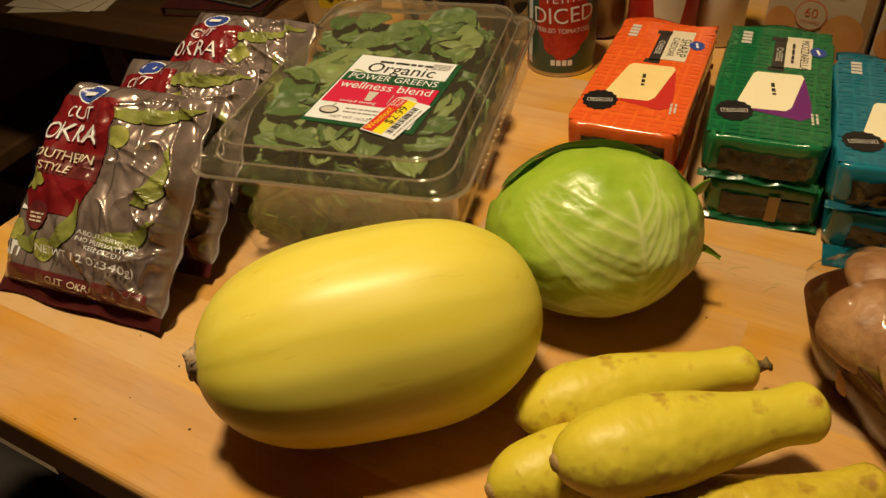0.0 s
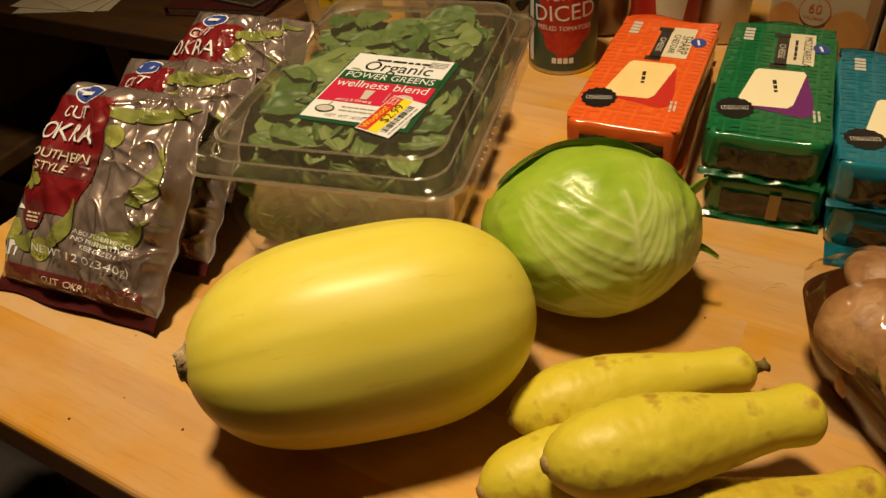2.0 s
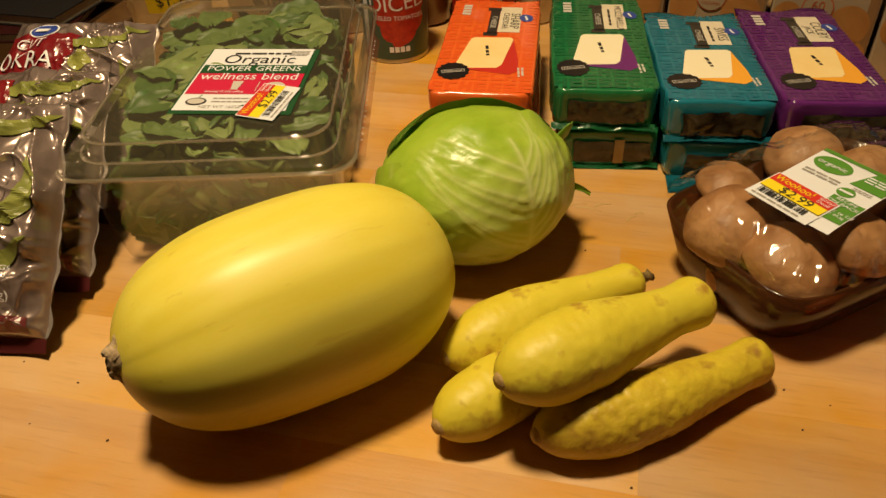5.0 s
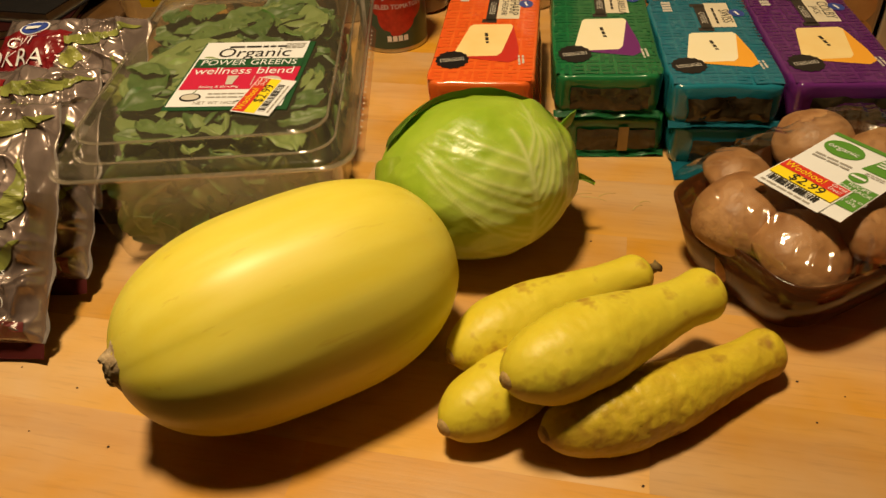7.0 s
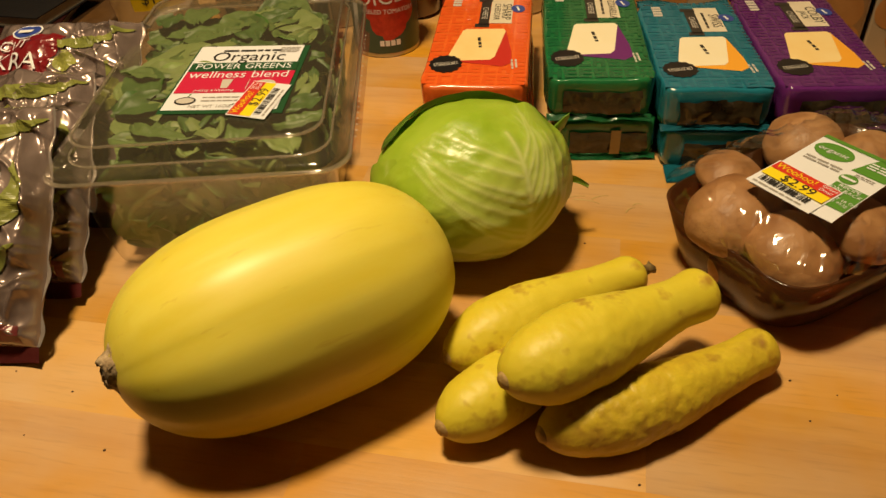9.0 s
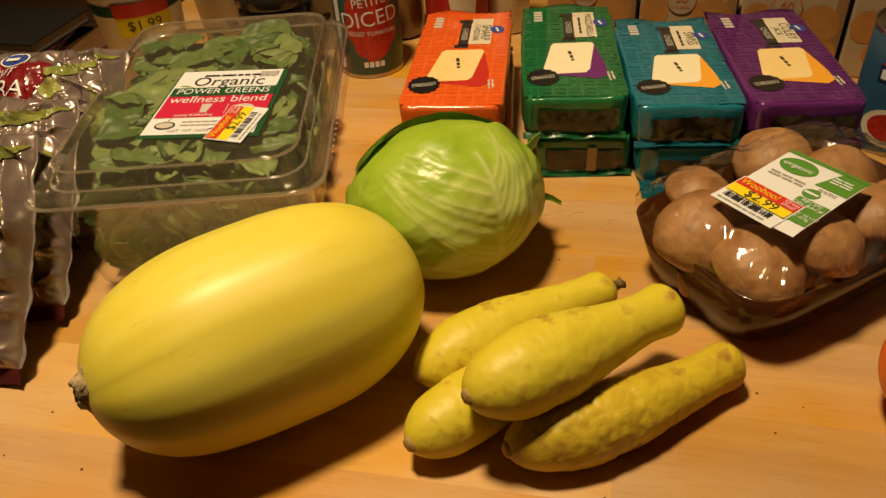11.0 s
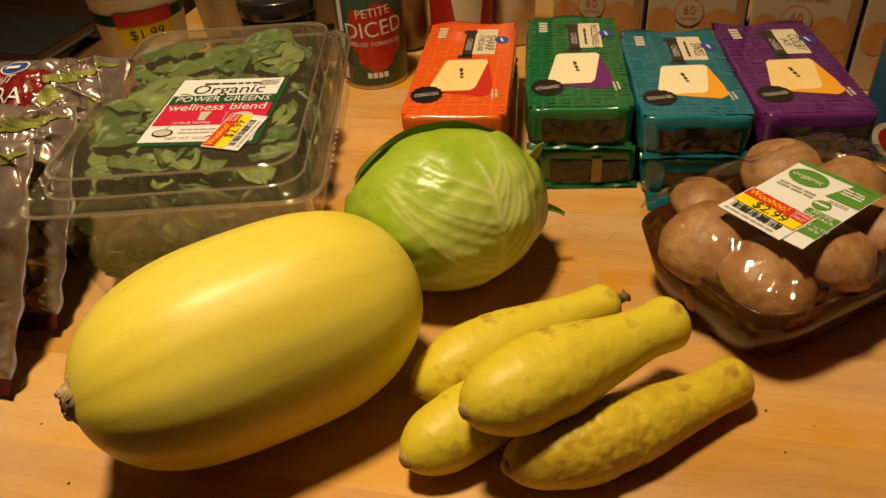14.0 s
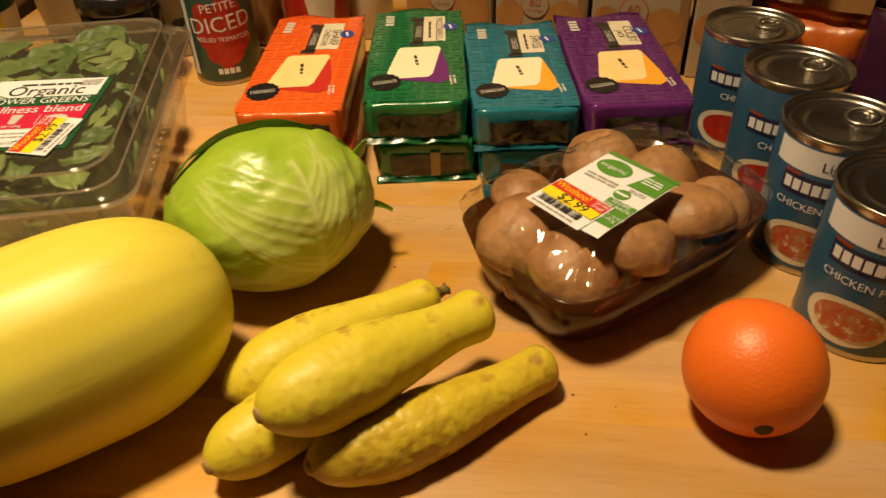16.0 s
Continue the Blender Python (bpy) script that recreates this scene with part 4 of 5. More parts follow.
    decal("lettering", move2d(text2d("juicing & blending", 0.0040), -0.012, -0.0170), pl, 0.0009, PAPER_W, card)
    decal("picture", merge2d(move2d(poly2d([(-0.004, 0.006), (0.004, 0.006), (0.0025, -0.005), (-0.0025, -0.005)]), -0.006, -0.0095), move2d(rect2d(0.0006, 0.012), 0.010, -0.010), move2d(disc2d(0.008, 0.005), 0.022, -0.0095)), pl, 0.0009, SILVER_INK, card)
    decal("seal_mark", move2d(disc2d(0.0075, 0.0046), -0.028, -0.0290), pl, 0.0006, INK, card)
    decal("seal_mark", move2d(disc2d(0.0062, 0.0033), -0.028, -0.0290), pl, 0.0008, SILVER_INK, card)
    decal("small_print", move2d(bars2d(2, 0.034, 0.0014, 0.0026, 3), 0.0, -0.0270), pl, 0.0006, GREY_PRINT, card)
    decal("lettering", move2d(text2d("NET WT 16OZ (1LB)", 0.0046), -0.003, -0.0355), pl, 0.0006, GREY_PRINT, card)
    decal("small_print", move2d(bars2d(4, 0.015, 0.0011, 0.0009, 9), 0.029, 0.0365), pl, 0.0006, GREY_PRINT, card)
    price_sticker(card, pl, 0.024, -0.029, 78, 0.92, 0.0011)
    return t


clamshell()


def leaf_mesh(name, l, w, cup, curl, seed, material):
    def f(u, v):
        s = u
        half = w / 2 * (math.sin(math.pi * min(1, s * 0.97 + 0.03)) ** 0.58) * (1.08 - 0.22 * s)
        x = (2 * v - 1) * half
        wav = 0.0034 * noise.noise(Vector((s * 5, v * 4, seed))) + 0.0012 * math.sin(v * 18 + seed) * abs(2 * v - 1)
        return Vector((x, l * (s - 0.5), cup * (2 * v - 1) ** 2 * w - curl * (s - 0.4) ** 2 * l + wav - 0.0016 * (1 - min(1, abs(2 * v - 1) * 3.5))))
    bm = sheet(f, 18, 12)
    me = bpy.data.meshes.new(name)
    bm.to_mesh(me)
    bm.free()
    me.materials.append(material)
    return me


greens = thing("salad_greens", CM @ Matrix.Translation((0, 0, 0.004)), "mixed fresh green salad leaves inside the tub", "salad")
rng = random.Random(11)
LEAF_SIZES = [(l, l * rng.uniform(0.48, 0.80)) for l in [rng.uniform(0.034, 0.066) for i in range(15)]]
leaf_kinds = [leaf_mesh("leaf", l, w, rng.uniform(-0.07, 0.07), rng.uniform(0.02, 0.22), i * 3.1, LEAF_MATS[i % 3]) for i, (l, w) in enumerate(LEAF_SIZES)]
for i in range(300):
    k = rng.randrange(15)
    l, w = LEAF_SIZES[k]
    ob = new("leaf", leaf_kinds[k])
    ob.parent = greens
    if i >= 120:
        turn = rng.uniform(0, 360)
        c, sn = abs(math.cos(radians(turn))), abs(math.sin(radians(turn)))
        hx, hy = 0.084 - 0.46 * (w * c + l * sn), 0.129 - 0.46 * (w * sn + l * c)
        z = 0.0770 + 0.0180 * (i - 120) / 180
        ob.matrix_local = pose(rng.uniform(-hx, hx), rng.uniform(-hy, hy), z, rng.uniform(-8, 8), rng.uniform(-8, 8), turn)
    else:
        z = rng.uniform(0.016, 0.066)
        if i < 80:
            ob.matrix_local = pose(rng.uniform(-0.050, 0.050), -0.123 + 0.012 * i / 80, z, 90 + rng.uniform(-8, 8), rng.uniform(-70, 70), rng.uniform(-6, 6))
        else:
            ob.matrix_local = pose((-1 if i % 2 else 1) * (0.079 - 0.010 * (i - 80) / 40), rng.uniform(-0.09, 0.09), z, 90 + rng.uniform(-8, 8), rng.uniform(-70, 70), 90 + rng.uniform(-6, 6))

bed = part("leaf_bed", sheet(lambda u, v: Vector((0.142 * (u - 0.5), 0.226 * (v - 0.5), 0.072 + 0.010 * noise.noise(Vector((u * 14, v * 20, 3))) - 0.062 * max(abs(2 * u - 1), abs(2 * v - 1)) ** 36)), 90, 120), LEAF_MATS[1], greens, "tangled leaves deeper down")
tagged(bed, kind="stuff")

# ---- okra bags ----
BAG_PRINT = mat("bag_wood_print", (0.40, 0.315, 0.285), 0.24, 0.42, vary=(0.17, 0.122, 0.108), scale=26, amount=0.5, stretch=(1, 0.16, 1), bump=0.5, bump_scale=30, coat=1.0)
BAG_BACK = mat("bag_back", (0.16, 0.13, 0.11), 0.25, vary=(0.10, 0.08, 0.07), scale=20, bump=0.8, bump_scale=26)
BAG_RED = mat("bag_red_print", (0.21, 0.012, 0.016), 0.28, vary=(0.16, 0.009, 0.012), scale=15, bump=0.5, bump_scale=24, coat=0.3)
BAG_MAROON = mat("bag_maroon_print", (0.13, 0.025, 0.025), 0.3)
OKRA_GREEN = mat("okra_picture", (0.27, 0.29, 0.07), 0.25, vary=(0.14, 0.16, 0.04), scale=60, bump=0.4, bump_scale=30)
OKRA_PALE = mat("okra_slice_picture", (0.38, 0.38, 0.10), 0.3, vary=(0.24, 0.26, 0.05), scale=160)
FOIL = mat("silvery_seal", (0.50, 0.46, 0.43), 0.24, 0.45, vary=(0.24, 0.20, 0.18), scale=45, amount=0.5, bump=0.8, bump_scale=60)
GROOVE = mat("board_line_print", (0.08, 0.06, 0.05), 0.4)
BAG_W, BAG_H, BAG_T = 0.150, 0.159, 0.044


def bag_form(seed, fat=1.0):
    def thick(x, y):
        a, b = min(1, abs(2 * x / BAG_W)), min(1, abs(2 * (y - BAG_H / 2) / BAG_H))
        t = BAG_T / 2 * fat * max(0.0, (1 - a ** 2.6)) ** 0.62 * max(0.0, (1 - b ** 3.2)) ** 0.6
        n = noise.noise(Vector((x * 24, y * 18, seed))) * 0.0085 + noise.noise(Vector((x * 70, y * 45, seed + 9))) * 0.0036
        n += 0.0028 * (0.35 - abs(noise.noise(Vector((x * 34 - y * 22, y * 30 + x * 10, seed + 14))))) * 2
        n += 0.0022 * abs(noise.noise(Vector((x * 40 + y * 30, y * 12, seed + 4)))) * 2
        for k, (cx, cy) in enumerate(((34, 10), (-18, 30), (16, -38), (44, 22))):
            crease = 1 - min(1.0, 3.2 * abs(noise.noise(Vector((x * cx + y * 14, y * cy - x * 9, seed + 20 + 5 * k)))))
            n += 0.0036 * crease ** 3 * (0.07 + 0.93 * min(1.0, max(0.0, 20 * (x + 0.012))))
        return t + n * min(1.0, 6 * t / BAG_T)
    return thick


def okra_bag(m, seed, label, fat=1.0):
    t = thing("okra_bag", m, label, "frozen food bag", "bags of frozen okra")
    th = bag_form(seed, fat)

    def slim(y):
        return 1 - 0.16 * max(0.0, y / BAG_H) ** 2 + 0.02 * noise.noise(Vector((y * 30, seed, 2)))

    def pl(x, y, h):
        x, y = x * 0.94, y * 0.775
        return (x * slim(y), y, th(x, y) + 0.62 * h)
    front = sheet(lambda u, v: Vector((BAG_W * (u - 0.5) * slim(BAG_H * v), BAG_H * v, th(BAG_W * (u - 0.5), BAG_H * v))), 170, 180)
    part("front_film", front, BAG_PRINT, t)
    back = sheet(lambda u, v: Vector((BAG_W * (u - 0.5) * slim(BAG_H * v), BAG_H * v, -0.0004 - 0.55 * th(BAG_W * (u - 0.5), BAG_H * v))), 30, 36, True)
    part("back_film", back, BAG_BACK, t)
    for y0, sg in ((BAG_H, 1), (0.0, -1)):
        bm = sheet(lambda u, v: Vector((BAG_W * (u - 0.5) * slim(y0) * (1 + 0.02 * v), y0 + sg * (0.003 if sg > 0 else 0.010) * v + 0.003 * noise.noise(Vector((u * 4, seed, y0))) * v, (-0.013 * v if sg > 0 else 0.0) + 0.008 * noise.noise(Vector((u * 3, seed, 1))) * v)), 60, 4)
        bmesh.ops.solidify(bm, geom=bm.faces[:], thickness=0.0006)
        part("seal", bm, FOIL if sg > 0 else BAG_MAROON, t)
    side = sheet(lambda u, v: Vector((BAG_W / 2 * slim(BAG_H * u) - 0.002 + 0.0035 * v + 0.0045 * noise.noise(Vector((u * 9, seed, 0))), BAG_H * u, 0.004 * noise.noise(Vector((u * 7, seed, 5))) + 0.001 * v)), 60, 2)
    part("side_seal", side, FOIL, t)
    for gx in (-0.05, -0.018, 0.022, 0.052):
        decal("board_line", move2d(rect2d(0.0009, 0.19, 1, 40), gx, 0.1025, 0), pl, 0.0005, GROOVE, t)
    decal("red_panel", move2d(rect2d(0.082, 0.084, 50, 50), -0.034, 0.142), pl, 0.0013, BAG_RED, t)
    decal("red_panel", poly_grid((-0.075, 0.100), (0.007, 0.100), (-0.006, 0.068), (-0.058, 0.068)), pl, 0.0013, BAG_RED, t)
    decal("logo_oval", move2d(disc2d(0.0165, 0.0105, 32), -0.034, 0.188), pl, 0.0020, PAPER_W, t)
    decal("logo_oval", move2d(disc2d(0.0150, 0.0090, 32), -0.034, 0.188), pl, 0.0025, LOGO_BLUE, t)
    decal("logo_mark", move2d(bars2d(1, 0.020, 0.0045, 0.001, 5), -0.034, 0.188), pl, 0.0031, PAPER_W, t)
    decal("lettering", move2d(text2d("CUT", 0.0175), -0.036, 0.1665), pl, 0.0044, PAPER_W, t)
    decal("lettering", move2d(text2d("OKRA", 0.0265, 0.92), -0.037, 0.1455), pl, 0.0044, PAPER_W, t)
    decal("style_panel", move2d(rect2d(0.082, 0.026, 50, 16), -0.032, 0.116), pl, 0.0018, BAG_MAROON, t)
    decal("lettering", move2d(text2d("SOUTHERN", 0.0130), -0.033, 0.122), pl, 0.0052, CREAM, t)
    decal("lettering", move2d(text2d("STYLE", 0.0115), -0.036, 0.1095), pl, 0.0052, CREAM, t)
    decal("bowl_picture", move2d(poly2d([(-0.014, 0.010), (0.014, 0.010), (0.009, -0.014), (-0.009, -0.014)]), -0.060, 0.082), pl, 0.0015, PAPER_W, t)
    for k in range(14):
        decal("okra_slice_picture", move2d(disc2d(0.0042, 0.0038, 14, 0.04, 5), -0.060 + 0.014 * math.cos(2.4 * k) * (k / 14) ** 0.5, 0.097 + 0.009 * math.sin(2.4 * k) * (k / 14) ** 0.5), pl, 0.0019 + 0.0001 * k, OKRA_PALE if k % 3 else OKRA_GREEN, t)
    decal("round_badge", move2d(disc2d(0.0135, 0.0135, 40, 0.03, 16), -0.044, 0.064), pl, 0.0023, BAG_MAROON, t)
    decal("badge_marks", move2d(bars2d(3, 0.017, 0.0018, 0.0018, 3), -0.044, 0.062), pl, 0.0027, CREAM, t)
    for ox, oy, tn, ln in ((0.042, 0.182, 72, 0.075), (0.046, 0.066, 62, 0.058), (-0.012, 0.062, 18, 0.050), (0.058, 0.120, 8, 0.062), (-0.050, 0.044, 60, 0.026)):
        decal("okra_picture", move2d(pod2d(ln), ox, oy, -tn), pl, 0.0020, OKRA_GREEN, t)
    for ox, oy in ((0.020, 0.148), (-0.030, 0.034), (-0.068, 0.048)):
        decal("okra_slice_picture", move2d(disc2d(0.0105, 0.0105, 30, 0.05, 5), ox, oy), pl, 0.0014, OKRA_PALE, t)
    decal("lettering", move2d(text2d("NET WT 12 OZ (340g)", 0.0098), 0.014, 0.033, -2), pl, 0.0085, PAPER_W, t)
    decal("lettering", move2d(text2d("ABOUT 4 SERVINGS\nNO PRESERVATIVES\nKEEP FROZEN", 0.0060), 0.034, 0.049, -4), pl, 0.0085, PAPER_W, t)
    decal("bottom_band", move2d(rect2d(BAG_W * 0.94, 0.016, 40, 4), 0, 0.008), pl, 0.0012, BAG_MAROON, t)
    decal("lettering", move2d(text2d("CUT OKRA", 0.0085), 0, 0.008), pl, 0.0017, CREAM, t)
    decal("nutrition_marks", merge2d(move2d(rect2d(0.008, 0.014), -0.072, 0.030), move2d(rect2d(0.010, 0.014), -0.061, 0.030)), pl, 0.0014, PAPER_W, t)
    return t


def poly_grid(a, b, c, d, n=30):
    """A four-cornered print cut into a grid, so that it can follow a curved film."""
    pts = []
    for i in range(n + 1):
        for j in range(n + 1):
            u, v = i / n, j / n
            p = [(1 - u) * ((1 - v) * a[k] + v * d[k]) + u * ((1 - v) * b[k] + v * c[k]) for k in (0, 1)]
            pts.append(tuple(p))
    m = n + 1
    return pts, [(i * m + j, (i + 1) * m + j, (i + 1) * m + j + 1, i * m + j + 1) for i in range(n) for j in range(n)]


def pod2d(l, n=44):
    pts = []
    for i in range(n + 1):
        s = i / n
        w = 0.0092 * (math.sin(math.pi * min(1, s * 0.9 + 0.1)) ** 0.6) * (1.1 - 0.7 * s)
        bow = 0.008 * math.sin(math.pi * s)
        pts += [(bow + w * k, l * (s - 0.5)) for k in (-1, -0.5, 0, 0.5, 1)]
    return pts, [(5 * i + k, 5 * i + k + 1, 5 * i + k + 6, 5 * i + k + 5) for i in range(n) for k in range(4)]


okra_bag(pose(-0.2370, 0.4330, 0.010, 0, 0, -24.4) @ pose(0, 0, 0, 39.5, 0, 0) @ pose(0, 0, 0, 0, 0, 2), 1.0, "shiny bag of frozen cut okra propped at a slant")
okra_bag(pose(-0.214, 0.485, 0.010, 0, 0, -26) @ pose(0, 0, 0, 36, 0, 0) @ pose(0, 0, 0, 0, 0, 5), 5.0, "shiny bag of frozen cut okra under the slanted one")
okra_bag(pose(-0.184, 0.563, 0.012, 0, 0, -30) @ pose(0, 0, 0, 38, 0, 0) @ pose(0, 0, 0, 0, 0, 4), 8.0, "shiny bag of frozen cut okra with a bunched white corner")

# ---- mushrooms ----
PULP = clear_plastic("brown_tray", tint=(0.46, 0.25, 0.11), gloss=1.3, rough=0.16, bump=0.3, bump_scale=45, haze=0.48, haze_colour=(0.10, 0.036, 0.012))
CAP = mat("mushroom_cap", (0.47, 0.26, 0.115), 0.48, vary=(0.25, 0.115, 0.043), scale=38, amount=0.36, bump=0.45, bump_scale=150, fine=((0.20, 0.09, 0.035), 140, 0.56, 0.30))
GILL = mat("mushroom_stem", (0.52, 0.42, 0.30), 0.7, vary=(0.42, 0.32, 0.22), scale=80)
FILM = clear_plastic("cling_film", tint=(0.96, 0.93, 0.89), gloss=1.7, rough=0.10, bump=0.06, bump_scale=14, haze=0.0, haze_colour=(0.4, 0.3, 0.2))
MM = pose(0.338, 0.326, 0, 0, 0, 11)


def mushroom_tray():
    t = thing("mushroom_tray", MM, "brown tray wrapped in shiny clear film", "food tray")
    W, D, H = 0.094, 0.064, 0.050
    loops = [superloop(W - .014, D - .014, 0.001, 72, 5), superloop(W - .011, D - .011, 0.005, 72, 5), superloop(W, D, H, 72, 6), superloop(W - .002, D - .002, H, 72, 6), superloop(W - .013, D - .013, 0.008, 72, 5)]
    part("tray", loft(loops), PULP, t, "brown moulded tray")

    def top(x, y):
        a, b = min(1, abs(x / (W + 0.001))), min(1, abs(y / (D + 0.001)))
        p, q = 0.75 * x + 0.66 * y, -0.66 * x + 0.75 * y
        rim = max(0.0, max(a, b) - 0.45) / 0.55
        fold = 1 - 2 * abs(noise.noise(Vector((p * 14, q * 95, 3))))
        pull = 1 - 2 * abs(noise.noise(Vector((q * 12, p * 80, 8))))
        return H + 0.030 * max(0.0, 1 - a ** 3.6) ** 0.5 * max(0.0, 1 - b ** 3) ** 0.5 + 0.0010 * noise.noise(Vector((x * 24, y * 24, 2))) + (0.0032 * fold + 0.0022 * pull) * rim + 0.0003 * fold
    N = 120

    def f(u, v):
        p, q = 2 * u - 1, 2 * v - 1
        k = max(abs(p), abs(q))
        x, y = (W + 0.0015) * p, (D + 0.0015) * q
        r = (abs(p) ** 6 + abs(q) ** 6) ** (1 / 6)
        if r > 1e-6:
            x, y = x * k / r, y * k / r
        return Vector((x, y, top(x, y)))
    bm = sheet(f, N, N)
    film = part("cling_film", bm, FILM, t, "tight shiny clear film with creases")
    film.visible_shadow = False
    tt = -82.0

    def pl(x, y, h):
        return (x, y, 0.0835 + h - 0.10 * max(0.0, abs(x + 0.026) - 0.030))

    def put(shape, dx, dy, rot=0.0):
        c, s = math.cos(radians(tt)), math.sin(radians(tt))
        return move2d(shape, -0.0265 + c * dx - s * dy, -0.0143 + s * dx + c * dy, tt + rot)
    card = decal("label", put(rect2d(0.054, 0.082, 6, 12), 0, 0), pl, 0.0, PAPER_W, t, "white and green label across the film")
    KG = mat("leaf_green_print", (0.09, 0.26, 0.035), 0.4)
    decal("green_band", put(rect2d(0.054, 0.0045, 6, 1), 0, 0.0385), pl, 0.0004, KG, card)
    decal("green_oval", put(disc2d(0.0125, 0.0095), -0.012, 0.0240), pl, 0.0004, KG, card)
    decal("lettering", put(text2d("organic", 0.0068), -0.012, 0.0235), pl, 0.0007, PAPER_W, card)
    decal("green_flag", put(poly_grid((-0.004, 0.012), (0.011, 0.012), (0.011, -0.012), (-0.010, -0.012), 6), 0.0155, 0.0255), pl, 0.0004, KG, card)
    decal("flag_marks", put(bars2d(3, 0.013, 0.0014, 0.0016, 5), 0.0165, 0.0255), pl, 0.0007, PAPER_W, card)
    decal("small_print", put(bars2d(2, 0.024, 0.0018, 0.0016, 5), -0.010, 0.0080), pl, 0.0004, GREY_PRINT, card)
    decal("small_print", put(bars2d(2, 0.012, 0.0010, 0.0010, 7), 0.016, 0.0100), pl, 0.0004, GREY_PRINT, card)
    decal("seal_mark", put(disc2d(0.0055, 0.0055), 0.010, 0.0030), pl, 0.0004, KG, card)
    decal("seal_mark", put(rect2d(0.009, 0.0022), 0.010, 0.0030), pl, 0.0007, PAPER_W, card)
    decal("green_block", put(rect2d(0.020, 0.026), 0.0165, -0.0165), pl, 0.0004, KG, card)
    decal("lettering", put(text2d("RECIPE\nON BACK", 0.0044), 0.0165, -0.0085), pl, 0.0007, PAPER_W, card)
    decal("lettering", put(text2d("NET WT 16 OZ\n(1 LB) 453g", 0.0036), 0.0165, -0.0215), pl, 0.0007, PAPER_W, card)
    c, s = math.cos(radians(tt)), math.sin(radians(tt))
    price_sticker(card, pl, -0.0265 + c * -0.0065 + s * 0.0270, -0.0143 + s * -0.0065 - c * 0.0270, tt - 4, 1.0, 0.0012)
    return t


mushroom_tray()


def mushroom(m, r, seed):
    t = thing("mushroom", m, "brown cremini mushroom packed in the tray", "mushroom", "mushrooms in the tray")
    bm = revolve([(0.0, r * 0.62), (r * 0.2, r * 0.61), (r * 0.4, r * 0.57), (r * 0.6, r * 0.48), (r * 0.78, r * 0.34), (r * 0.92, r * 0.14), (r, -0.08 * r), (r * 0.97, -0.24 * r), (r * 0.82, -0.32 * r), (r * 0.5, -0.24 * r), (0.0, -0.2 * r)], 48)
    for v in bm.verts:
        v.co *= 1 + 0.14 * noise.noise(v.co * 36 + Vector((seed, 0, 0))) + 0.025 * noise.noise(v.co * 95 + Vector((seed, 2, 0))) + 0.012 * noise.noise(v.co * 230 + Vector((seed, 4, 0)))
    part("cap", bm, CAP, t)
    bm = revolve([(r * 0.4, -0.22 * r), (r * 0.36, -0.6 * r), (r * 0.42, -0.95 * r), (0.0, -1.0 * r)], 18)
    part("stem", bm, GILL, t)
    return t


for i, (mx, my, mz, mr, tx, ty) in enumerate([(0.267, 0.322, 0.053, 0.027, 10, -16), (0.283, 0.284, 0.050, 0.026, 20, -6), (0.324, 0.288, 0.054, 0.027, 18, 5), (0.372, 0.297, 0.053, 0.026, 10, 14),
                                              (0.358, 0.374, 0.055, 0.024, -25, 0), (0.288, 0.356, 0.052, 0.023, -20, -20), (0.384, 0.342, 0.052, 0.024, 0, 18), (0.406, 0.304, 0.046, 0.020, 10, 24), (0.328, 0.332, 0.048, 0.024, 0, 0)]):
    mushroom(pose(mx, my, mz + 0.002, tx, ty, 40 * i), mr * 1.15, i * 3.3)
for i, (mx, my, tx, ty) in enumerate([(0.292, 0.281, 75, 0), (0.335, 0.288, 80, 10), (0.378, 0.297, 70, 0), (0.268, 0.318, 20, -75), (0.402, 0.330, 0, 80)]):
    mushroom(pose(mx, my, 0.0235, tx, ty, 30 * i), 0.0195, 40 + i * 2.7)

# ---- cartons at the back ----
CARTON = mat("carton_cream", (0.46, 0.36, 0.24), 0.4, vary=(0.40, 0.30, 0.19), scale=10)
CARTON_SIDE = mat("carton_brown", (0.36, 0.20, 0.09), 0.4, vary=(0.28, 0.15, 0.06), scale=14)
NUT = mat("nut_picture", (0.55, 0.27, 0.09), 0.4, vary=(0.42, 0.18, 0.05), scale=40)
RUST = mat("rust_print", (0.50, 0.12, 0.05), 0.4)


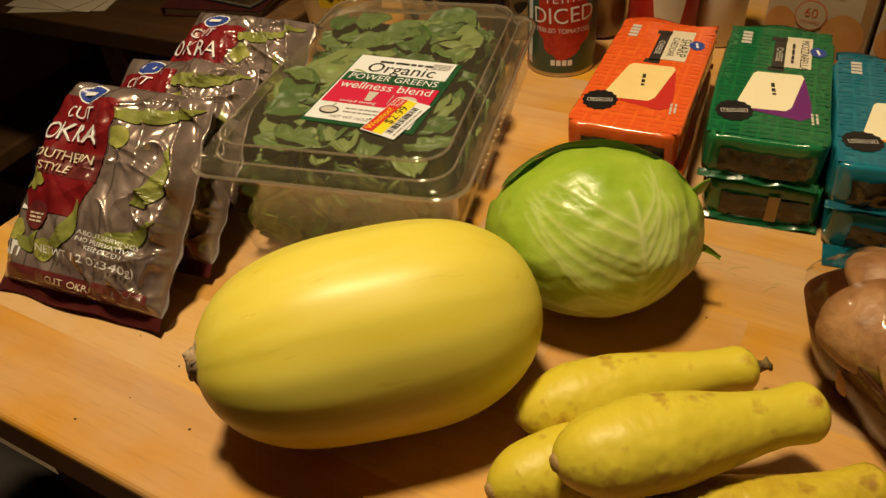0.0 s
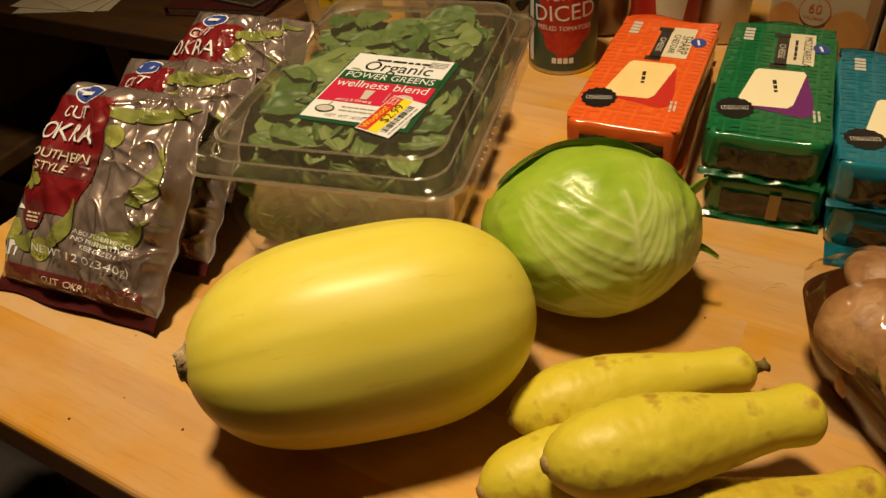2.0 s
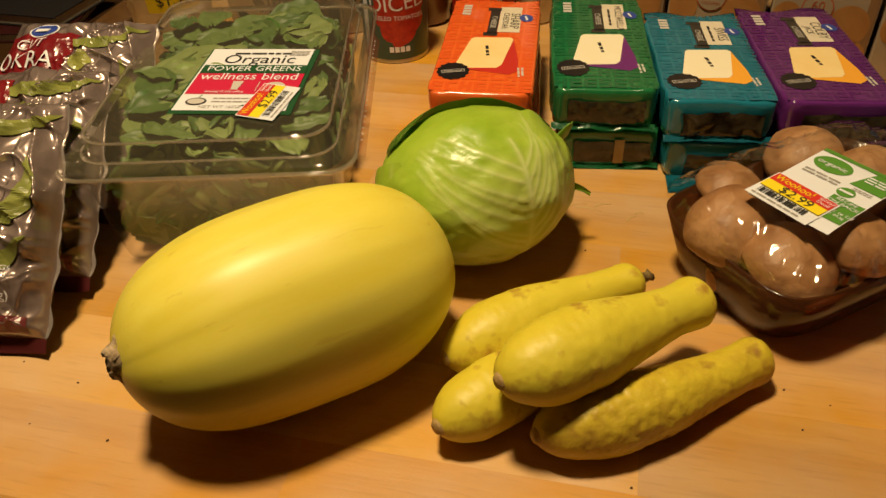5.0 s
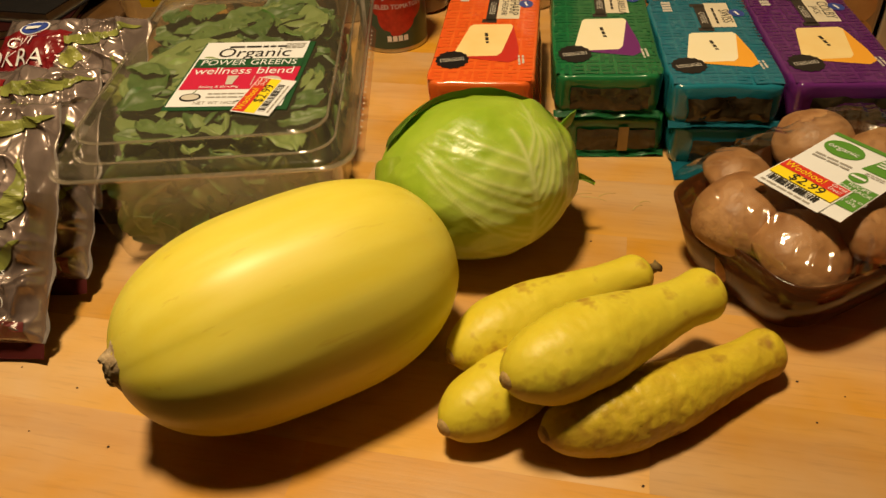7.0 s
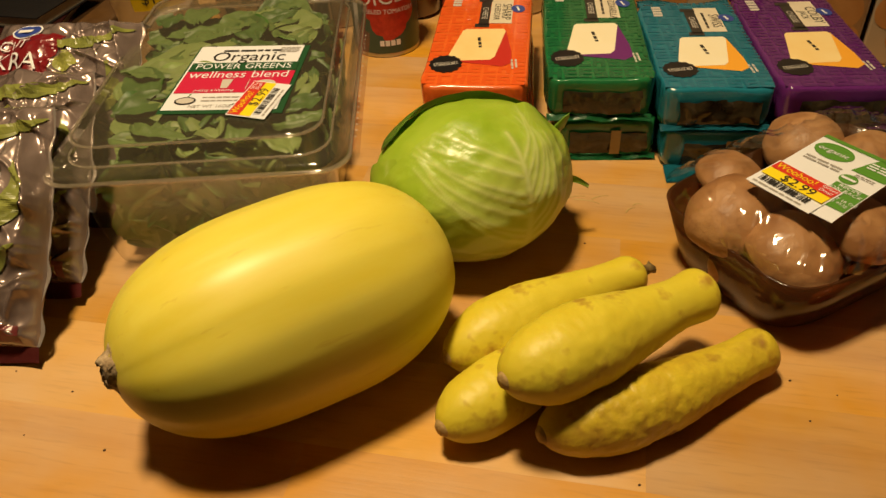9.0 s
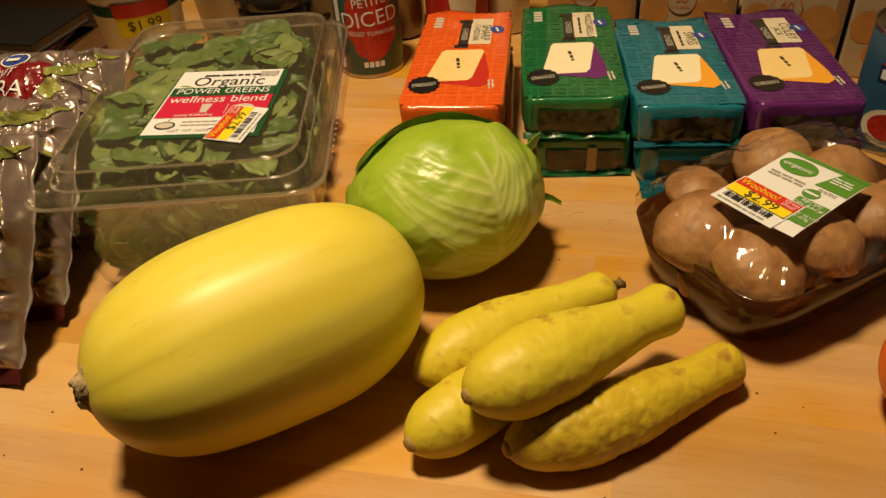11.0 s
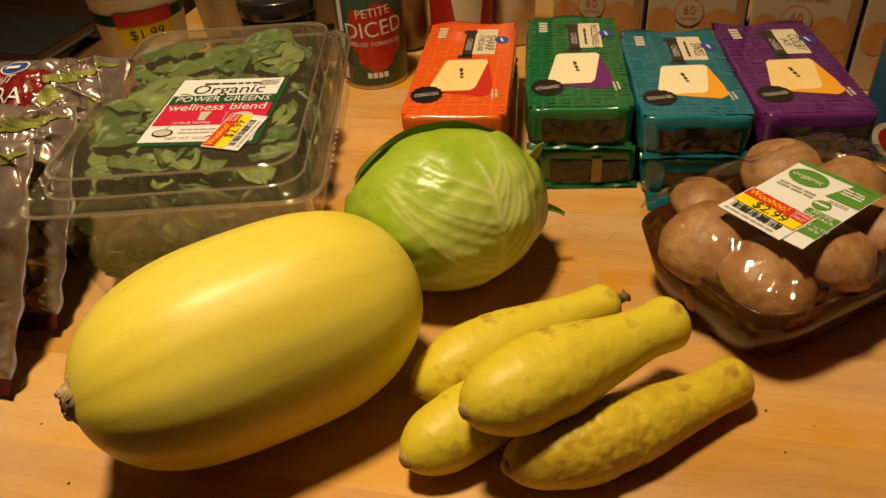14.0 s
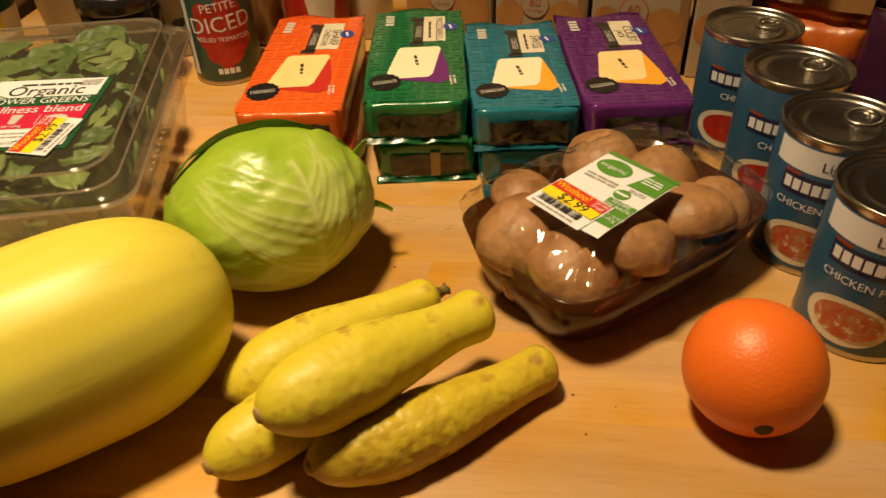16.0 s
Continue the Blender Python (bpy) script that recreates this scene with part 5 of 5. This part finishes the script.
def carton(m):
    t = thing("milk_carton", m, "cream cashew milk carton with printed nuts", "carton", "cartons at the back of the table")
    W, D, H = 0.094, 0.094, 0.20
    part("body", box(W, D, H, 0.002, (0, 0, H / 2)), CARTON, t)
    bm = bmesh.new()
    vs = [bm.verts.new(c) for c in ((-W / 2, -D / 2, H), (W / 2, -D / 2, H), (W / 2, D / 2, H), (-W / 2, D / 2, H), (-W / 2, 0, H + 0.045), (W / 2, 0, H + 0.045))]
    for q in ((0, 1, 5, 4), (2, 3, 4, 5), (1, 2, 5), (3, 0, 4)):
        bm.faces.new([vs[i] for i in q])
    part("gable", bm, CARTON, t)
    pl = lambda x, y, h: (x, -D / 2 - h, y)
    decal("side_strip", move2d(rect2d(0.008, H * 0.97), W / 2 - 0.006, H / 2), pl, 0.0003, CARTON_SIDE, t)
    for nx, ny, rx, ry in ((-0.032, 0.052, 0.014, 0.016), (0.024, 0.050, 0.019, 0.020), (-0.010, 0.026, 0.020, 0.014), (0.034, 0.022, 0.012, 0.014)):
        decal("nut_picture", move2d(disc2d(rx, ry), nx, ny), pl, 0.0004, NUT, t)
    ring = disc2d(0.0145, 0.0145)
    decal("calorie_ring", move2d(ring, -0.006, 0.064), pl, 0.0007, RUST, t)
    decal("calorie_ring", move2d(disc2d(0.0133, 0.0133), -0.006, 0.064), pl, 0.0010, CARTON, t)
    decal("lettering", move2d(text2d("60", 0.0125), -0.006, 0.0665), pl, 0.0013, RUST, t)
    decal("lettering", move2d(text2d("CALORIES", 0.0040), -0.006, 0.0580), pl, 0.0013, RUST, t)
    decal("lettering", move2d(text2d("ORIGINAL", 0.0088), 0, 0.0865), pl, 0.0007, RUST, t)
    decal("lettering", move2d(text2d("CASHEW", 0.0205), 0, 0.1010), pl, 0.0007, INK, t)
    return t


for i in range(4):
    carton(pose(0.409 + 0.0765 * i, 0.745 - 0.0620 * i, 0, 0, 0, -39))

# ---- tubs, jars and tins behind the greens ----
TUB_WHITE = mat("tub_white", (0.74, 0.70, 0.62), 0.35, vary=(0.68, 0.63, 0.55), scale=20)
TUB_GREEN = mat("tub_green", (0.015, 0.10, 0.045), 0.35)
BLACK_PLASTIC = mat("black_plastic", (0.015, 0.014, 0.013), 0.22, vary=(0.022, 0.02, 0.018), scale=40)
PINK_PAPER = mat("salmon_label", (0.55, 0.12, 0.08), 0.45, vary=(0.45, 0.08, 0.05), scale=30)


def tub(m, label, sticker):
    t = thing("yogurt_tub", m, label, "tub", "white tubs with dark spots")
    part("body", revolve([(0.0, 0.001), (0.033, 0.001), (0.0345, 0.003), (0.0455, 0.124), (0.0475, 0.126), (0.0475, 0.129)], 56), TUB_WHITE, t)
    part("lid", revolve([(0.0485, 0.124), (0.0490, 0.1255), (0.0490, 0.134), (0.0470, 0.136), (0.0455, 0.1345), (0.0, 0.1345)], 56), TUB_WHITE, t, "white snap-on lid")
    pl = lambda x, y, h: ((0.0345 + 0.011 * (y - 0.003) / 0.121 + h) * math.cos(radians(-90) + x / 0.04), (0.0345 + 0.011 * (y - 0.003) / 0.121 + h) * math.sin(radians(-90) + x / 0.04), y)
    decal("green_band", move2d(rect2d(0.18, 0.011, 48), 0, 0.103), pl, 0.0003, TUB_GREEN, t)
    for sx, sy, rx, ry in ((-0.034, 0.050, 0.005, 0.008), (0.018, 0.040, 0.008, 0.006), (-0.012, 0.030, 0.006, 0.007), (0.045, 0.055, 0.008, 0.007), (-0.055, 0.035, 0.007, 0.009), (0.034, 0.025, 0.006, 0.008)):
        decal("dark_spot", move2d(disc2d(rx, ry, 20, 0.15, 3), sx, sy, 30), pl, 0.0003, INK, t)
    if sticker:
        s = decal("price_sticker", move2d(rect2d(0.050, 0.034, 14, 2), 0.006, 0.094), pl, 0.0006, STICKER_YELLOW, t, "red and yellow price sticker")
        decal("promo_panel", move2d(rect2d(0.050, 0.014, 14, 2), 0.006, 0.104), pl, 0.0009, STICKER_RED, s)
        decal("lettering", move2d(text2d("$1.99", 0.014), 0.006, 0.088), pl, 0.0009, INK, s)
    return t


tub(pose(-0.072, 0.812, 0), "white spotted tub with a price sticker", True)
tub(pose(0.022, 0.872, 0, 0, 0, 40), "white spotted tub beside a dark jar", False)
tub(pose(0.118, 0.872, 0, 0, 0, -30), "white spotted tub behind the tomato tin", False)


def dark_jar(m):
    t = thing("dark_jar", m, "black plastic jar with a salmon red label", "jar")
    part("body", revolve([(0.0, 0.001), (0.036, 0.001), (0.038, 0.004), (0.038, 0.070), (0.0385, 0.072), (0.0385, 0.080), (0.036, 0.084)], 56), BLACK_PLASTIC, t)
    part("lid", revolve([(0.0385, 0.084), (0.040, 0.086), (0.040, 0.100), (0.038, 0.102), (0.0, 0.102)], 56), BLACK_PLASTIC, t)
    decal("paper_label", move2d(rect2d(0.040, 0.034, 16, 2), -0.004, 0.036), lambda x, y, h: ((0.038 + h) * math.cos(radians(-95) + x / 0.038), (0.038 + h) * math.sin(radians(-95) + x / 0.038), y), 0.0004, PINK_PAPER, t)
    return t


dark_jar(pose(0.062, 0.795, 0))

RED_LABEL = mat("red_label", (0.42, 0.02, 0.015), 0.35, vary=(0.34, 0.015, 0.01), scale=20)


def red_can():
    t = tin_can("red_can", pose(0.262, 0.805, 0), 0.036, 0.110, RED_LABEL, "red tin with a printed white cup", "can", "", False)
    pl = on_can(0.036, -105, 0.05)
    decal("cup_picture", move2d(poly_grid((-0.013, -0.022), (0.013, -0.022), (0.019, 0.016), (-0.019, 0.016), 10), 0.006, 0.010), pl, 0.0004, CREAM, t)
    decal("nutrition_marks", merge2d(*[move2d(rect2d(0.006, 0.008, 2), -0.024 + 0.008 * i, -0.020) for i in range(4)]), pl, 0.0007, SILVER_INK, t)
    return t


red_can()


def bottle(m):
    t = thing("cream_bottle", m, "plain cream coloured plastic bottle", "bottle")
    part("body", revolve([(0.0, 0.001), (0.024, 0.001), (0.026, 0.004), (0.026, 0.12), (0.022, 0.135), (0.012, 0.148), (0.012, 0.155)], 40), CREAM, t)
    part("cap", revolve([(0.0135, 0.153), (0.0135, 0.170), (0.012, 0.172), (0.0, 0.172)], 32), PAPER_W, t)
    return t


bottle(pose(0.326, 0.812, 0))

# amber glass jar beside the tomato tin
AMBER = mat("jar_contents", (0.24, 0.13, 0.05), 0.25, vary=(0.16, 0.08, 0.03), scale=30, coat=0.8)


def glass_jar(m):
    t = thing("glass_jar", m, "brown filled glass jar with a tin lid", "jar")
    part("body", revolve([(0.0, 0.001), (0.025, 0.001), (0.028, 0.005), (0.028, 0.085), (0.024, 0.095), (0.023, 0.100)], 40), AMBER, t)
    part("lid", revolve([(0.025, 0.098), (0.0255, 0.112), (0.024, 0.114), (0.0, 0.114)], 40), TIN, t)
    return t


glass_jar(pose(0.208, 0.852, 0))

# ---- bags behind the soup tins ----
FLOWER = mat("flower_print", (0.36, 0.03, 0.012), 0.3, vary=(0.55, 0.15, 0.02), scale=26, amount=0.35, bump=0.7, bump_scale=30, coat=0.3, fine=((0.05, 0.01, 0.05), 18, 0.52, 0.08))
PLUM = mat("plum_film", (0.035, 0.012, 0.045), 0.25, vary=(0.055, 0.012, 0.03), scale=20, bump=0.8, bump_scale=30, coat=0.3)
KRAFT = mat("kraft_board", (0.44, 0.24, 0.09), 0.7, vary=(0.37, 0.19, 0.07), scale=30, bump=0.2, bump_scale=200)


def pouch(m, w, h, d, film, label):
    t = thing("snack_pouch", m, label, "pouch", "printed pouches behind the tins")

    def side(sg):
        def f(u, v):
            x = w * (u - 0.5)
            a = abs(2 * u - 1)
            k = (1 - a ** 3) ** 0.6 * (1 - v ** 2.2) ** 0.5 if v < 1 and a < 1 else 0.0
            return Vector((x * (1 - 0.06 * v), sg * (d / 2 * k + 0.002 * noise.noise(Vector((u * 6, v * 6, sg)))), h * v))
        return f
    part("front_film", sheet(side(-1), 30, 30), film, t)
    part("back_film", sheet(side(1), 30, 30, True), film, t)
    bm = sheet(lambda u, v: Vector((w * 0.94 * (u - 0.5), 0.002 * math.sin(u * 15), h + 0.012 * v)), 24, 2)
    bmesh.ops.solidify(bm, geom=bm.faces[:], thickness=0.0006)
    part("seal", bm, film, t)
    return t


pouch(pose(0.592, 0.437, 0.001, 0, 0, -58), 0.10, 0.096, 0.045, FLOWER, "red and orange flower-printed pouch")
pk = pouch(pose(0.628, 0.345, 0.001, 0, 0, -70), 0.11, 0.118, 0.05, PLUM, "dark plum film pouch with a white clip")
cl = part("clip", box(0.014, 0.010, 0.012, 0.002, (-0.034, 0, 0.128)), PAPER_W, pk, "small white bag clip")
kb = thing("kraft_box", pose(0.742, 0.520, 0, 0, 0, -52), "plain brown kraft cardboard box", "box")
part("body", box(0.24, 0.12, 0.17, 0.002, (0, 0, 0.085)), KRAFT, kb)
for sg in (-1, 1):
    part("flap", box(0.238, 0.058, 0.002, 0, (0, sg * 0.0295, 0.1712)), KRAFT, kb)

# ---- the desk beyond the table ----
DM = pose(-0.255, 0.935, -0.03, 0, 0, -26)
desk = thing("desk", DM, "dark varnished wooden desk beyond the table", "desk")
part("desktop", box(1.1, 0.62, 0.028, 0.003, (-0.55, 0.31, -0.014)), DESK_WOOD, desk)
part("edge_rail", box(0.045, 0.62, 0.034, 0.004, (0.0235, 0.31, -0.012)), LEG_WOOD, desk)
for lx, ly in ((-0.235, 0.05), (-1.05, 0.05), (-0.05, 0.57), (-1.05, 0.57)):
    part("leg", box(0.045, 0.045, 0.692, 0.004, (lx, ly, -0.028 - 0.346)), LEG_WOOD, desk)
part("stretcher", box(0.8, 0.03, 0.06, 0.003, (-0.64, 0.05, -0.42)), LEG_WOOD, desk)

NB_BLACK = mat("black_cover", (0.014, 0.013, 0.014), 0.5, vary=(0.02, 0.018, 0.018), scale=60, bump=0.2, bump_scale=200)
NB_RED = mat("red_cover", (0.045, 0.005, 0.004), 0.5, vary=(0.03, 0.003, 0.003), scale=40)


def notebook(m, w, d, h, cover, label):
    t = thing("notebook", m, label, "notebook", "books on the desk")
    part("page_block", box(w - 0.006, d - 0.006, h - 0.004, 0.0, (0, 0, h / 2)), CREAM, t)
    part("cover", box(w, d, 0.002, 0.0005, (0, 0, 0.001)), cover, t)
    part("cover", box(w, d, 0.002, 0.0005, (0, 0, h - 0.001)), cover, t)
    part("spine", box(0.003, d, h, 0.001, (-w / 2, 0, h / 2)), cover, t)
    return t


notebook(DM @ pose(-0.085, 0.13, 0.0005, 0, 0, 12), 0.15, 0.11, 0.012, NB_RED, "dark red notebook lying on the desk")
notebook(DM @ pose(-0.095, 0.16, 0.0130, 0, 0, -6), 0.17, 0.12, 0.016, NB_BLACK, "black notebook stacked on a red one")

PAPERS = mat("paper_sheet", (0.40, 0.34, 0.25), 0.7, vary=(0.34, 0.29, 0.21), scale=12)
for i, (dx, dy, rz) in enumerate(((-0.335, 0.075, 20), (-0.345, 0.080, 8), (-0.36, 0.1, -12))):
    s = part("paper_sheet", box(0.15, 0.11, 0.0006, 0, (0, 0, 0)), PAPERS, None)
    s.matrix_world = DM @ pose(dx, dy, 0.0006 + 0.0010 * i, 0, 0, rz)
    tagged(s, "loose pale paper sheet lying on the desk", "paper", "papers on the desk")

# a low wooden bench in the dark
bench = thing("bench", pose(-0.80, 1.30, FLOOR_Z, 0, 0, -24), "low brown wooden bench in deep shade", "bench")
part("seat", box(0.16, 0.80, 0.03, 0.004, (0, 0, 0.43)), LEG_WOOD, bench)
for ly in (-0.34, 0.34):
    part("leg", box(0.14, 0.04, 0.415, 0.003, (0, ly, 0.2075)), LEG_WOOD, bench)

# dark padded stool under the table's edge
PAD = mat("dark_cloth", (0.018, 0.014, 0.013), 0.9, vary=(0.028, 0.02, 0.018), scale=30, bump=0.4, bump_scale=300)
stool = thing("stool", pose(-0.52, 0.34, FLOOR_Z, 0, 0, -29), "dark padded stool pushed beside the table", "stool")
part("seat", loft([superloop(0.20, 0.19, 0.40, 48, 6), superloop(0.21, 0.20, 0.42, 48, 6), superloop(0.21, 0.20, 0.45, 48, 6), superloop(0.19, 0.18, 0.475, 48, 5), superloop(0.08, 0.08, 0.485, 48, 4)]), PAD, stool)
for sx in (-0.16, 0.16):
    for sy in (-0.15, 0.15):
        part("leg", box(0.035, 0.035, 0.40, 0.003, (sx, sy, 0.20)), LEG_WOOD, stool)

# ---- scraps on the table ----
SCRAP = mat("leaf_scrap", (0.50, 0.34, 0.13), 0.7, vary=(0.42, 0.30, 0.10), scale=200)
CRUMB = mat("dark_crumb", (0.05, 0.025, 0.01), 0.8)


def twig(x, y, turn, l):
    bm = sheet(lambda u, v: Vector((l * (u - 0.5), 0.0016 * (v - 0.5) * (1.3 - u) + 0.002 * math.sin(3 * u), 0.0001 + 0.0004 * math.sin(math.pi * v))), 12, 6)
    ob = part("leaf_scrap", smooth(bm), SCRAP, None)
    ob.matrix_world = pose(x, y, 0, 0, 0, turn)
    tagged(ob, "thin dry leaf scrap lying on the table", "scrap", "scraps on the table")


for a in ((0.217, 0.444, -8, 0.018), (0.224, 0.436, -40, 0.020), (0.236, 0.437, -5, 0.014), (0.250, 0.414, 15, 0.010), (0.258, 0.418, -20, 0.008)):
    twig(*a)


def crumb(x, y, r, seed):
    bm = bmesh.new()
    bmesh.ops.create_icosphere(bm, subdivisions=1, radius=r)
    for v in bm.verts:
        v.co = Vector((v.co.x * 1.3, v.co.y, v.co.z * 0.5 + r * 0.45)) + 0.3 * r * noise.noise_vector(v.co * 900 + Vector((seed, 0, 0)))
    ob = part("crumb", bm, CRUMB, None)
    ob.location = (x, y, 0.0)
    tagged(ob, "tiny dark crumb on the wooden table", "crumb", "crumbs on the table")


rng = random.Random(21)
for x, y in ((0.273, 0.215), (0.255, 0.233), (0.139, 0.20), (0.247, 0.205), (-0.175, 0.345), (-0.130, 0.318), (-0.205, 0.33), (-0.15, 0.37), (0.20, 0.39), (-0.185, 0.40)):
    crumb(x, y, rng.uniform(0.0004, 0.0009), x * 50)
